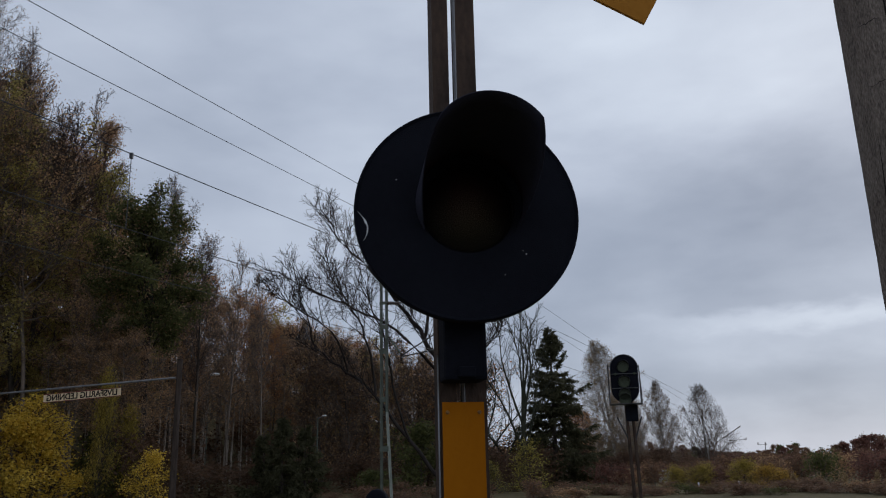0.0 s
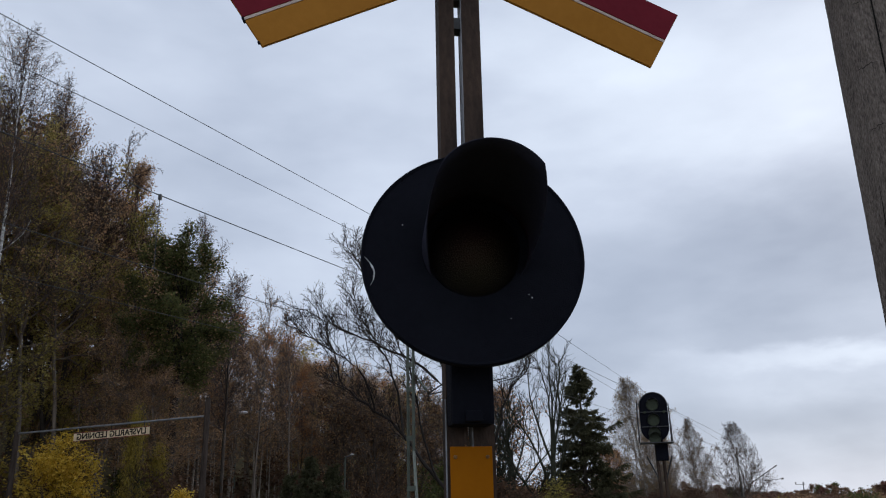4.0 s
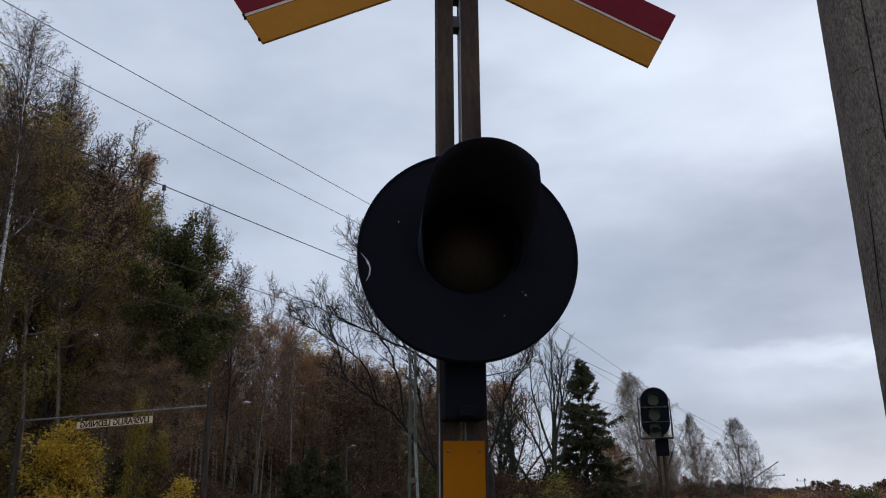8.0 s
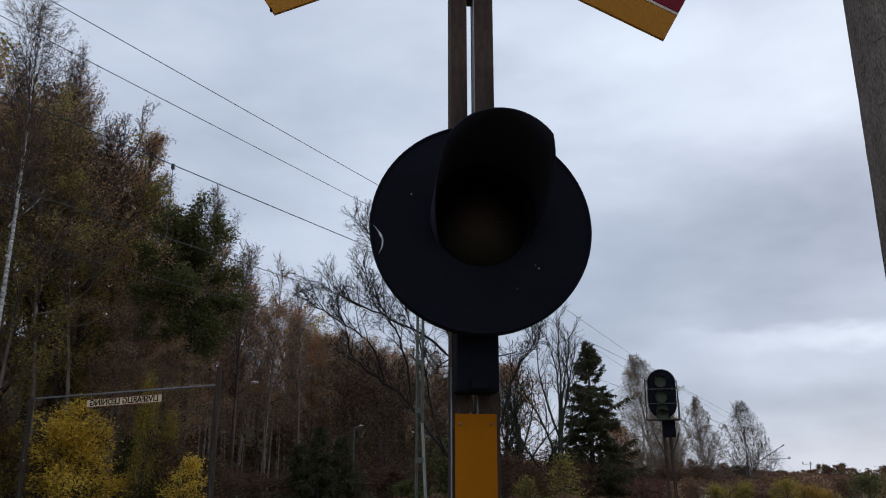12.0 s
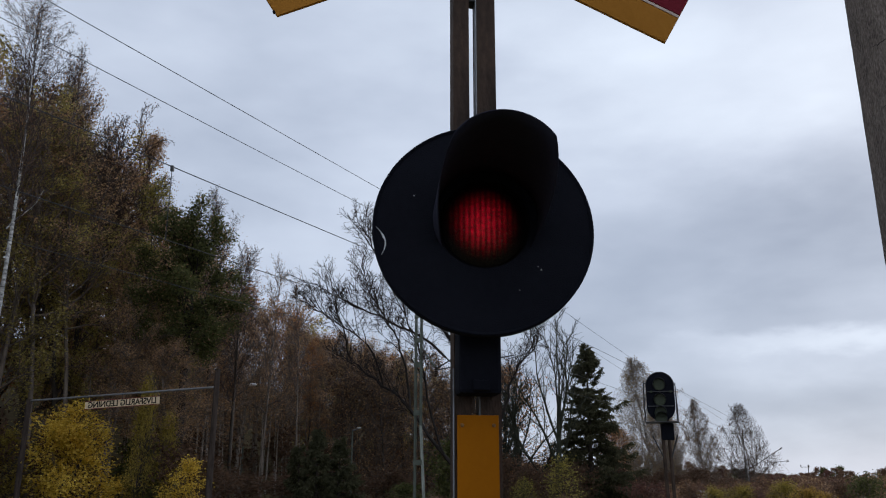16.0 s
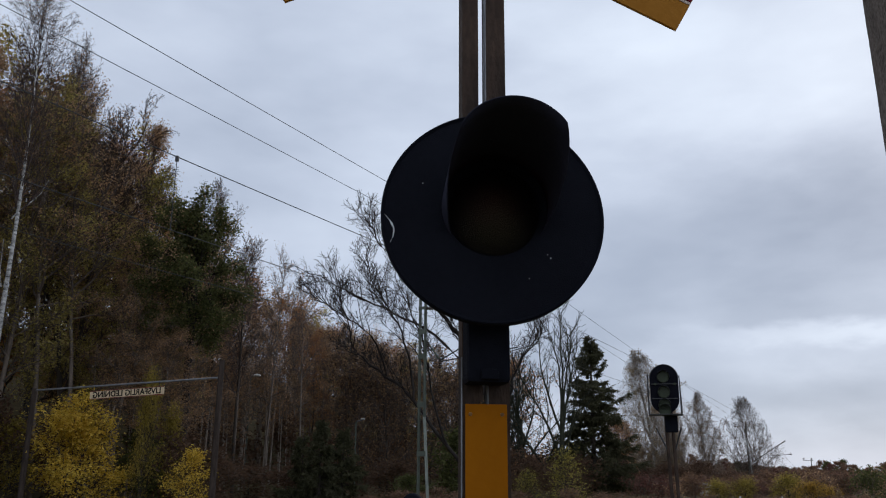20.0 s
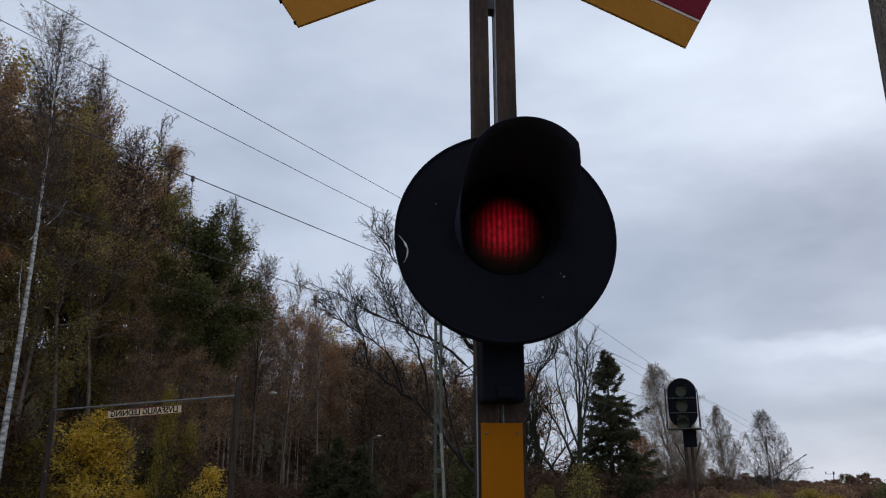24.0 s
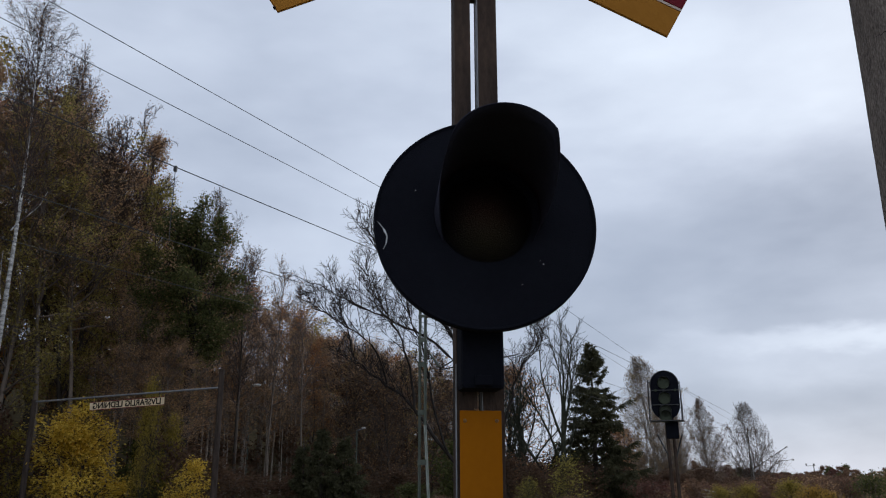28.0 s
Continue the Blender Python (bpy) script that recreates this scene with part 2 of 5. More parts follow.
def part(name, bm, material, parent=None, label="", smooth=False, at=None):
    """Links a bmesh as one mesh object under a thing or a part."""
    me = bpy.data.meshes.new(name)
    bm.to_mesh(me)
    bm.free()
    for m in material if isinstance(material, (list, tuple)) else [material]:
        me.materials.append(m)
    if smooth:
        for p in me.polygons:
            p.use_smooth = True
    ob = new(name, me)
    ob.parent = parent
    if at is not None:
        ob.matrix_basis = at
    return tagged(ob, label)


def box(x, y, z, m=Matrix(), bevel=0.0):
    """A box of these sizes round m's origin."""
    bm = bmesh.new()
    bmesh.ops.create_cube(bm, size=1.0, matrix=m @ Matrix.Diagonal((x, y, z, 1)))
    if bevel:
        bmesh.ops.bevel(bm, geom=bm.edges[:], offset=bevel, segments=2, affect="EDGES", profile=0.6)
    return bm


def merge(*bms):
    out = bmesh.new()
    for b in bms:
        me = bpy.data.meshes.new("scratch")
        b.to_mesh(me)
        b.free()
        out.from_mesh(me)
        bpy.data.meshes.remove(me)
    return out


def rod(a, b, r1, r2=None, sides=8):
    """A round bar from a to b."""
    a, b = Vector(a), Vector(b)
    bm = bmesh.new()
    m = Matrix.Translation((a + b) / 2) @ (b - a).to_track_quat("Z", "Y").to_matrix().to_4x4()
    bmesh.ops.create_cone(bm, cap_ends=True, segments=sides, radius1=r1, radius2=r1 if r2 is None else r2, depth=(b - a).length, matrix=m)
    return bm


def disc(r, depth, m=Matrix(), sides=48, bevel=0.0):
    bm = bmesh.new()
    bmesh.ops.create_cone(bm, cap_ends=True, segments=sides, radius1=r, radius2=r, depth=depth, matrix=m)
    if bevel:
        rim = [e for e in bm.edges if len(e.link_faces) == 2 and any(len(f.verts) > 4 for f in e.link_faces)]
        bmesh.ops.bevel(bm, geom=rim, offset=bevel, segments=2, affect="EDGES", profile=0.6)
    return bm


def channel(length, w, d, t):
    """An upright U-bar, its web at y = 0 and its flanges running back to y = d; it stands on z = 0."""
    pts = [(-w / 2, 0), (w / 2, 0), (w / 2, d), (w / 2 - t, d), (w / 2 - t, t), (-w / 2 + t, t), (-w / 2 + t, d), (-w / 2, d)]
    bm = bmesh.new()
    low = [bm.verts.new((x, y, 0)) for x, y in pts]
    top = [bm.verts.new((x, y, length)) for x, y in pts]
    for i in range(8):
        j = (i + 1) % 8
        bm.faces.new((low[i], low[j], top[j], top[i]))
    for ring, flip in ((low, True), (top, False)):
        for quad in ((0, 1, 4, 5), (1, 2, 3, 4), (0, 5, 6, 7)):
            v = [ring[k] for k in quad]
            bm.faces.new(v[::-1] if flip else v)
    return bm


def empty(name, m=Matrix(), label="", category="", group="", kind=""):
    ob = new(name)
    ob.matrix_basis = m
    return tagged(ob, label, category, group, kind)




def along(s, p, z=0.0):
    """A place by metres along the railway and metres to its left of the camera's line."""
    return Vector((s * 0.4226 - p * 0.9063, s * 0.9063 + p * 0.4226, z))


def smooth_step(a, b, v):
    t = min(1.0, max(0.0, (v - a) / (b - a)))
    return t * t * (3 - 2 * t)


def ground_z(x, y):
    s, p = x * 0.4226 + y * 0.9063, -x * 0.9063 + y * 0.4226
    hill = 14.0 * smooth_step(30, 72, p) * (1 - 0.7 * smooth_step(60, 150, s)) * smooth_step(-120, -40, s)
    return hill + 0.12 * noise.noise((x * 0.07, y * 0.07, 3.0)) * smooth_step(4, 12, math.hypot(x, y))


def ground():
    steps = [0.0]
    d = 1.0
    while steps[-1] < 2600:
        steps.append(steps[-1] + d)
        d = d * 1.03 if steps[-1] < 140 else d * 1.35
    axis = [-v for v in steps[:0:-1]] + steps
    n = len(axis)
    verts = [(x, y, ground_z(x, y)) for y in axis for x in axis]
    faces = [(j * n + i, j * n + i + 1, (j + 1) * n + i + 1, (j + 1) * n + i) for j in range(n - 1) for i in range(n - 1)]
    tagged(new("ground", mesh_of("ground", verts, faces, GROUND, True)), "autumn grass and fallen leaves rising to a wooded hill", "ground", kind="structure")


ground()


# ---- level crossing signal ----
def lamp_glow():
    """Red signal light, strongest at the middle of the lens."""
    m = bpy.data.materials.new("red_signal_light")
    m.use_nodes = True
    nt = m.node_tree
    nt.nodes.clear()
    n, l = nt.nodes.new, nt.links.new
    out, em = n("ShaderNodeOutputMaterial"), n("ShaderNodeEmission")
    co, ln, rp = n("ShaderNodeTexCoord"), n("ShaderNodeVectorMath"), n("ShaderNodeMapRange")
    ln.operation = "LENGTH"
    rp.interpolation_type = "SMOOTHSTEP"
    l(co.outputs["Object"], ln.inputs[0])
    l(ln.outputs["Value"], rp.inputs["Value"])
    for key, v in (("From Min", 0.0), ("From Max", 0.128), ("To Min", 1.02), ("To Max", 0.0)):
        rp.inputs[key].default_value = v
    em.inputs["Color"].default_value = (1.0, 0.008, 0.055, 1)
    # upright streaks, as moulded prisms would gather light, are painted into the emission
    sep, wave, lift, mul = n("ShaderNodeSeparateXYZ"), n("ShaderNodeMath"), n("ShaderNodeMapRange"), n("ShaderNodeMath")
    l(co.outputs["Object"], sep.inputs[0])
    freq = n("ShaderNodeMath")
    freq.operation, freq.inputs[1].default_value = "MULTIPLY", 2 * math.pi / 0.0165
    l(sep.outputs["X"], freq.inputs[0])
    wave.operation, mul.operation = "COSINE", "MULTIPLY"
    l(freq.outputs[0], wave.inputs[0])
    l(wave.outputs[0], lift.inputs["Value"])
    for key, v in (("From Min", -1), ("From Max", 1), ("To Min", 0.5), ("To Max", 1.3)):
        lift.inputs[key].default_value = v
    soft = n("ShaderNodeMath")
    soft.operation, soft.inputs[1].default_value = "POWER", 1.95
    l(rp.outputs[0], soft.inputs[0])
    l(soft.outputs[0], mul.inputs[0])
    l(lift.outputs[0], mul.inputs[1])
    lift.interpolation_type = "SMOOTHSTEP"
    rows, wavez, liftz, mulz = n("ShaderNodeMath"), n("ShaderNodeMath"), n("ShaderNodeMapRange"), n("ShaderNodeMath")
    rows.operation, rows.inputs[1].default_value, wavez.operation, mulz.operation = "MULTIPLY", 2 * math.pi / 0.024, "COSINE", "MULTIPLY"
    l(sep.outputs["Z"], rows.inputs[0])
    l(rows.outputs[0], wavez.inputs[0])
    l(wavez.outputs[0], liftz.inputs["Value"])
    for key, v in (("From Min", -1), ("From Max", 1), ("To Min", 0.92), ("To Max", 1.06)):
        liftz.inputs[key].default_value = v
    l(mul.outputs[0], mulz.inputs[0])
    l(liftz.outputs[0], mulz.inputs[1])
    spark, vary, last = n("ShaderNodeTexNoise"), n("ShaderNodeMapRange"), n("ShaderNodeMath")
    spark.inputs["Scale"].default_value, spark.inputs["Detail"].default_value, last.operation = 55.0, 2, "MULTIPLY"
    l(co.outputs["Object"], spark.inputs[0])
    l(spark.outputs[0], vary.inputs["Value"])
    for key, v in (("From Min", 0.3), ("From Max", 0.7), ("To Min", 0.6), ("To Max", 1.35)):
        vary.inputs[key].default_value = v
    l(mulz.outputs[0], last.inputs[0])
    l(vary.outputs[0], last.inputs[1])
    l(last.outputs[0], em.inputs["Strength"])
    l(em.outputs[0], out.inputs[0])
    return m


def lens_glass():
    """Smoked amber-red cover glass; the light patch on it is mixed in as colour."""
    m = bpy.data.materials.new("ribbed_cover_glass")
    m.use_nodes = True
    nt = m.node_tree
    nt.nodes.clear()
    n, l = nt.nodes.new, nt.links.new
    out, tr, df, gl = n("ShaderNodeOutputMaterial"), n("ShaderNodeBsdfTransparent"), n("ShaderNodeBsdfDiffuse"), n("ShaderNodeBsdfGlossy")
    tr.inputs[0].default_value = (0.75, 0.6, 0.5, 1)
    df.inputs[0].default_value = (0.036, 0.031, 0.014, 1)
    gl.inputs[0].default_value = (0.6, 0.6, 0.6, 1)
    gl.inputs["Roughness"].default_value = 0.5
    m1, m2 = n("ShaderNodeMixShader"), n("ShaderNodeMixShader")
    m2.inputs[0].default_value = 0.008
    # ground light low on the lens and visor shade above, painted into the mix
    co, off, ln, low_light = n("ShaderNodeTexCoord"), n("ShaderNodeVectorMath"), n("ShaderNodeVectorMath"), n("ShaderNodeMapRange")
    off.operation, ln.operation, low_light.interpolation_type = "SUBTRACT", "LENGTH", "SMOOTHSTEP"
    off.inputs[1].default_value = (0, 0, -0.03)
    l(co.outputs["Object"], off.inputs[0])
    l(off.outputs[0], ln.inputs[0])
    l(ln.outputs["Value"], low_light.inputs["Value"])
    for key, v in (("From Min", 0.02), ("From Max", 0.135), ("To Min", 0.5), ("To Max", 0.02)):
        low_light.inputs[key].default_value = v
    l(low_light.outputs[0], m1.inputs[0])
    l(tr.outputs[0], m1.inputs[1])
    l(df.outputs[0], m1.inputs[2])
    l(m1.outputs[0], m2.inputs[1])
    l(gl.outputs[0], m2.inputs[2])
    l(m2.outputs[0], out.inputs[0])
    return m


PITCH = 0.003
RIVET = surface("rusty_rivet", (0.10, 0.04, 0.008), (0.30, 0.14, 0.02), 120, 0.5, 0.2)
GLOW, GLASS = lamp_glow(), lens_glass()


def stripes(r, width, depth, shift=0.0):
    """Upright bars, PITCH apart, that fill a disc of radius r."""
    out = []
    k = int(r / PITCH) + 1
    for i in range(-k, k + 1):
        x = i * PITCH + shift
        if abs(x) + width / 2 < r:
            h = 2 * math.sqrt(r * r - (abs(x) + width / 2) ** 2)
            out.append(box(width, depth, h, Matrix.Translation((x, 0, 0))))
    return merge(*out)


def hood_bm(r, length, t):
    """A visor: a tube cut aslant, long at the top and gone at the bottom."""
    bm = bmesh.new()
    n, rings = 64, 7
    def point(i, k, rad):
        a = 2 * math.pi * i / n
        far = length * min(1.0, max(0.0, (math.cos(a) + 0.52) / 1.08)) ** 0.75 + 0.003
        return bm.verts.new((rad * math.sin(a), -far * k / (rings - 1), rad * math.cos(a)))
    outer = [[point(i, k, r) for i in range(n)] for k in range(rings)]
    inner = [[point(i, k, r - t) for i in range(n)] for k in range(rings)]
    for i in range(n):
        j = (i + 1) % n
        for k in range(rings - 1):
            bm.faces.new((outer[k][i], outer[k][j], outer[k + 1][j], outer[k + 1][i]))
            bm.faces.new((inner[k][j], inner[k][i], inner[k + 1][i], inner[k + 1][j]))
        bm.faces.new((outer[-1][i], outer[-1][j], inner[-1][j], inner[-1][i]))
        bm.faces.new((outer[0][j], outer[0][i], inner[0][i], inner[0][j]))
    return bm


def board_bm(r, t, hole, up=0.0):
    """A round sheet with a rolled rim and a round hole in it, up metres above its middle."""
    bm = bmesh.new()
    n = 96
    prof = [(hole, 0), (r - 0.012, 0), (r - 0.004, -0.006), (r, -0.002), (r, t + 0.018), (r - 0.004, t + 0.018), (r - 0.006, t), (hole, t)]
    rings = [[bm.verts.new((q * math.sin(2 * math.pi * i / n), y, q * math.cos(2 * math.pi * i / n) + (up if q == hole else 0))) for i in range(n)] for q, y in prof]
    for a in range(len(prof)):
        b = (a + 1) % len(prof)
        for i in range(n):
            j = (i + 1) % n
            bm.faces.new((rings[a][i], rings[a][j], rings[b][j], rings[b][i]))
    bmesh.ops.recalc_face_normals(bm, faces=bm.faces[:])
    return bm


def arm_parts(cross, turn, off, k, aslant, longer):
    """One plank of the crossbuck: red above, yellow below, a thin white line between, on a folded backing sheet. k: its
    width over 0.262 m;
    its lower end is longer by some millimetres and slanted; all these are fitted to the camera's view."""
    half, w = 0.814, 0.262 * k
    m = pose(0, off, 3.523, 0, turn, 0) @ Matrix.Translation((0, 0, (w - 0.262) / 2))
    low = 1 if turn > 0 else -1

    def cut(bm):
        for v in bm.verts:
            if v.co.x * low > 0:
                v.co.x += low * (longer - aslant * (w / 2 - v.co.z) / w)
        return bm

    def field(z, high):
        return cut(box(2 * half - 0.004, 0.003, high, Matrix.Translation((0, -0.0045, z))))

    arm = part("arm", cut(box(2 * half, 0.005, w, bevel=0.001)), ARMYELLOW, cross, "folded metal plank", at=m)
    part("yellow_field", field(-0.0705 * k, 0.116 * k), ARMYELLOW, arm, "yellow reflective field")
    part("red_field", field(0.0665 * k, 0.124 * k), RED, arm, "dark red reflective field")
    part("white_line", field(-0.004 * k, 0.010), ARMLINE, arm, "thin white line")
    part("bare_patch", box(0.31, 0.003, 0.116 * k, Matrix.Translation((0, -0.0062, -0.0705 * k))), PALESHEET, arm, "bare pale grey sheet where the planks cross")
    for x, z in ((-0.006, 0.44), (-0.004, 0.36), (-0.008, 0.0), (-0.005, -0.05), (-0.007, -0.42)) if low < 0 else ():
        part("edge_clip", box(0.008, 0.010, 0.010, Matrix.Translation((low * (half + longer - aslant * (0.5 - z) + 0.004 + x / 2), -0.002, z * w)), 0.002), BLACK, arm, "small dark edge clip")


def crossing_signal():
    sig = empty("crossing_signal", pose(-0.004, 2.485, 0, 0, 0, 10.8),
                "crossing signal with round black board, hooded red lamp and crossbuck", "crossing signal")
    for x, w in ((-0.052, 0.054), (0.034, 0.064)):
        post = part("post", channel(4.0, w, 0.075, 0.006), STEEL, sig, "rusty brown steel channel post", at=pose(x, 0.01, 0))
        side = 1 if x > 0 else -1
        if side > 0:
            part("pale_edge", box(0.003, 0.035, 3.9, Matrix.Translation((-w / 2 - 0.002, 0.02, 2.0))), EDGE, post, "pale steel edge strip")
        else:
            part("pale_edge", box(0.004, 0.004, 1.9, Matrix.Translation((-w / 2 - 0.0022, -0.001, 0.97))), EDGE, post, "pale steel edge strip")
    for z in (0.4, 1.1, 3.22, 3.335, 3.7):
        part("spacer", box(0.030, 0.05, 0.045, Matrix.Translation((-0.012, 0.045, z)), 0.003), DARKSTEEL, sig, "dark steel spacer block")
    # round board, lamp housing, visor, lens
    cx, cz, y0 = -0.0225, 2.307, -0.2
    board = part("backing_board", board_bm(0.3258, 0.004, 0.139, 0.014), BLACK, sig, "round matt black backing board", at=pose(cx, y0, cz, -3.5, 0, -4.5))
    chip = bmesh.new()
    rng = random.Random(17)
    # flaked paint: a thin ragged sliver that curves in from the rim
    prev = None
    for i in range(23):
        t = i / 22
        x, z = -0.318 + 0.100 * t - 0.079 * t * t + rng.uniform(-0.0008, 0.0008), -0.002 - 0.088 * t
        h = (0.0008 + 0.0032 * math.sin(math.pi * min(1, 0.15 + 0.85 * t)) ** 2) * rng.uniform(0.45, 1.0)
        pair = [chip.verts.new((x + q, -0.0012, z)) for q in (-h, h * 0.7)]
        if prev:
            chip.faces.new((prev[0], prev[1], pair[1], pair[0]))
        prev = pair
    part("paint_chip", chip, CHIP, board, "pale chipped-off paint")
    for x, z, r in ((-0.205, 0.095, 0.0018), (0.164, -0.128, 0.0020), (0.10, -0.19, 0.0013), (0.155, -0.118, 0.0011)):
        part("paint_speck", disc(r, 0.001, pose(x, -0.0015, z, 90), 8), CHIP, board, "small bright paint speck")
    part("lamp_housing", merge(disc(0.155, 0.13, pose(0, 0.12, 0, 90), 40, 0.01), box(0.12, 0.08, 0.16, Matrix.Translation((0.01, 0.20, 0)), 0.006)),
         BLACK, sig, "black lamp housing", True, pose(cx + 0.004, y0, 2.326))
    lamp = pose(cx + 0.004, y0, 2.326)
    part("visor", hood_bm(0.1565, 0.40, 0.0025), VISOR, sig, "long black sheet-metal visor, colour lightened for light inside it", True, lamp @ pose(0.003, 0.01, 0.006, -2, 0, -3.4))
    part("lens_ring", board_bm(0.175, 0.004, 0.1345), BLACK, sig, "black lens ring", False, lamp @ pose(0, 0.024, -0.006))
    lens = bmesh.new()
    bmesh.ops.create_uvsphere(lens, u_segments=48, v_segments=90, radius=0.30)
    bmesh.ops.delete(lens, geom=[q for q in lens.verts if q.co.z < 0.2665], context="VERTS")
    bmesh.ops.transform(lens, matrix=pose(0, 0, 0, 90) @ Matrix.Translation((0, 0, -0.2675)), verts=lens.verts[:])
    glass = part("lens", lens, GLASS, sig, "smoked red ribbed glass lens", True, lamp @ pose(0, 0.002, -0.008))
    glass.visible_shadow = False
    # the slat shutter is an added part; the glowing strips are cut to suit it
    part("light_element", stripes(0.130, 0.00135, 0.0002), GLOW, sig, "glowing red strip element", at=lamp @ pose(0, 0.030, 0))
    part("reflector", disc(0.134, 0.004, pose(0, 0, 0, 90)), BLACK, sig, "dark reflector pan", at=lamp @ pose(0, 0.036, 0))
    shutter = part("shutter", stripes(0.131, 0.00165, 0.0002), BLACK, sig, "added black slat shutter, standing in for the lamp's switching", at=lamp @ pose(0, 0.0296, 0))
    # terminal box under the board and its conduits
    part("terminal_box", merge(box(0.126, 0.10, 0.25, Matrix.Translation((0, 0, -0.008)), 0.012), box(0.05, 0.03, 0.03, Matrix.Translation((0.0, -0.05, -0.11)), 0.004)),
         BLACK, sig, "black terminal box", at=pose(-0.017, -0.05, 1.968))
    for x in (-0.026,):
        part("conduit", rod((x, -0.02, 1.785), (x, -0.02, 1.86), 0.0045), STEEL, sig, "thin cable conduit")
    plate = part("marker_plate", box(0.126, 0.004, 0.98, Matrix.Translation((0, 0, -0.49)), 0.0015), YELLOW, sig, "plain yellow marker plate", at=pose(-0.009, -0.001, 1.781))
    for x in (-0.048, 0.048):
        for z in (-0.03, -0.5, -0.94):
            part("rivet", disc(0.0055, 0.007, pose(x, -0.004, z, 90), 12, 0.002), RIVET, plate, "small rusty rivet")
    cross = part("crossbuck", box(0.10, 0.012, 0.20, Matrix.Translation((-0.012, 0.006, 3.535))), EDGE, sig, "crossbuck of red and yellow planks")
    arm_parts(cross, 24.4, -0.004, 0.975, 0.022, 0.006)
    arm_parts(cross, -26.0, -0.022, 0.93, 0.030, 0.022)
    part("footing", box(0.34, 0.34, 0.3, Matrix.Translation((-0.01, 0.05, 0.0)), 0.02), surface("concrete", (0.2, 0.19, 0.18), (0.36, 0.35, 0.33), 6, 0.9, 0, 0.5, 40), sig,
         "concrete footing")
    return shutter, lamp


SHUTTER, LAMP_AT = crossing_signal()


# ---- wooden pole beside the camera ----
def wooden_pole():
    n, rings, h = 56, 400, 9.0
    verts, faces = [], []
    for k in range(rings + 1):
        z = h * k / rings
        for i in range(n):
            a = 2 * math.pi * i / n
            r = 0.135 - 0.004 * z + 0.0035 * noise.noise((math.cos(a) * 3, math.sin(a) * 3, z * 0.5)) + 0.0018 * noise.noise((math.cos(a) * 14, math.sin(a) * 14, z * 1.2)) + 0.0013 * noise.noise((math.cos(a) * 9, math.sin(a) * 9, z * 16))
            verts.append((r * math.cos(a), r * math.sin(a), z))
    for k in range(rings):
        for i in range(n):
            j = (i + 1) % n
            faces.append((k * n + i, k * n + j, (k + 1) * n + j, (k + 1) * n + i))
    faces.append(tuple(rings * n + i for i in range(n)))
    pole = tagged(new("wooden_pole", mesh_of("wooden_pole", verts, faces, WOOD, True)), "weathered grey wooden utility pole with drying cracks", "utility pole")
    pole.matrix_basis = pose(1.059, 1.782, 0, 0, -0.7, 0)
    rng = random.Random(5)
    # drying cracks run up the grain; short nicks lie across it
    for k in range(6):
        a, z0, length = radians(rng.uniform(195, 300)), rng.uniform(1.7, 2.9), rng.uniform(0.2, 0.7)
        if k == 0:
            a, z0, length = radians(229), 2.1, 1.05
        bm = bmesh.new()
        w, prev = rng.uniform(0.0008, 0.0018), None
        for i in range(15):
            t = i / 14
            z = z0 + length * t
            aa = a + 0.12 * (t - 0.5) + 0.025 * math.sin(5 * t + k)
            r = 0.1335 - 0.004 * z + 0.0035 * noise.noise((math.cos(aa) * 3, math.sin(aa) * 3, z * 0.5)) + 0.0022
            ww = w * math.sin(math.pi * min(0.98, max(0.02, t))) / r
            pair = [bm.verts.new((r * math.cos(aa + q), r * math.sin(aa + q), z)) for q in (-ww, ww)]
            if prev:
                bm.faces.new((prev[0], prev[1], pair[1], pair[0]))
            prev = pair
        part("crack", bm, CRACK, pole, "dark drying crack")
    for k in range(22):
        a, z = radians(rng.uniform(195, 270)), (2.563, 2.412)[k] if k < 2 else rng.uniform(1.75, 3.0)
        a = radians(212) if k < 2 else a
        bm = bmesh.new()
        wide, prev = (0.026 if k < 2 else rng.uniform(0.006, 0.014)), None
        for i in range(14):
            t = i / 13
            aa = a + wide / 0.125 * (t - 0.5) * 2
            zz = z + 0.0016 * math.sin(11 * t + k) + 0.004 * (t - 0.5) + 0.0014 * math.sin(27 * t)
            r = 0.135 - 0.004 * zz + 0.0035 * noise.noise((math.cos(aa) * 3, math.sin(aa) * 3, zz * 0.5)) + 0.0018 * noise.noise((math.cos(aa) * 14, math.sin(aa) * 14, zz * 1.2)) + 0.0016
            hh = (0.0013 if k < 2 else 0.0009) * (0.5 + 0.5 * rng.random()) * math.sin(math.pi * min(0.97, max(0.03, t)))
            pair = [bm.verts.new((r * math.cos(aa), r * math.sin(aa), zz + q)) for q in (-hh, hh)]
            if prev:
                bm.faces.new((prev[0], pair[0], pair[1], prev[1]))
            prev = pair
        part("nick", bm, CRACK, pole, "short dark nick across the grain")


wooden_pole()


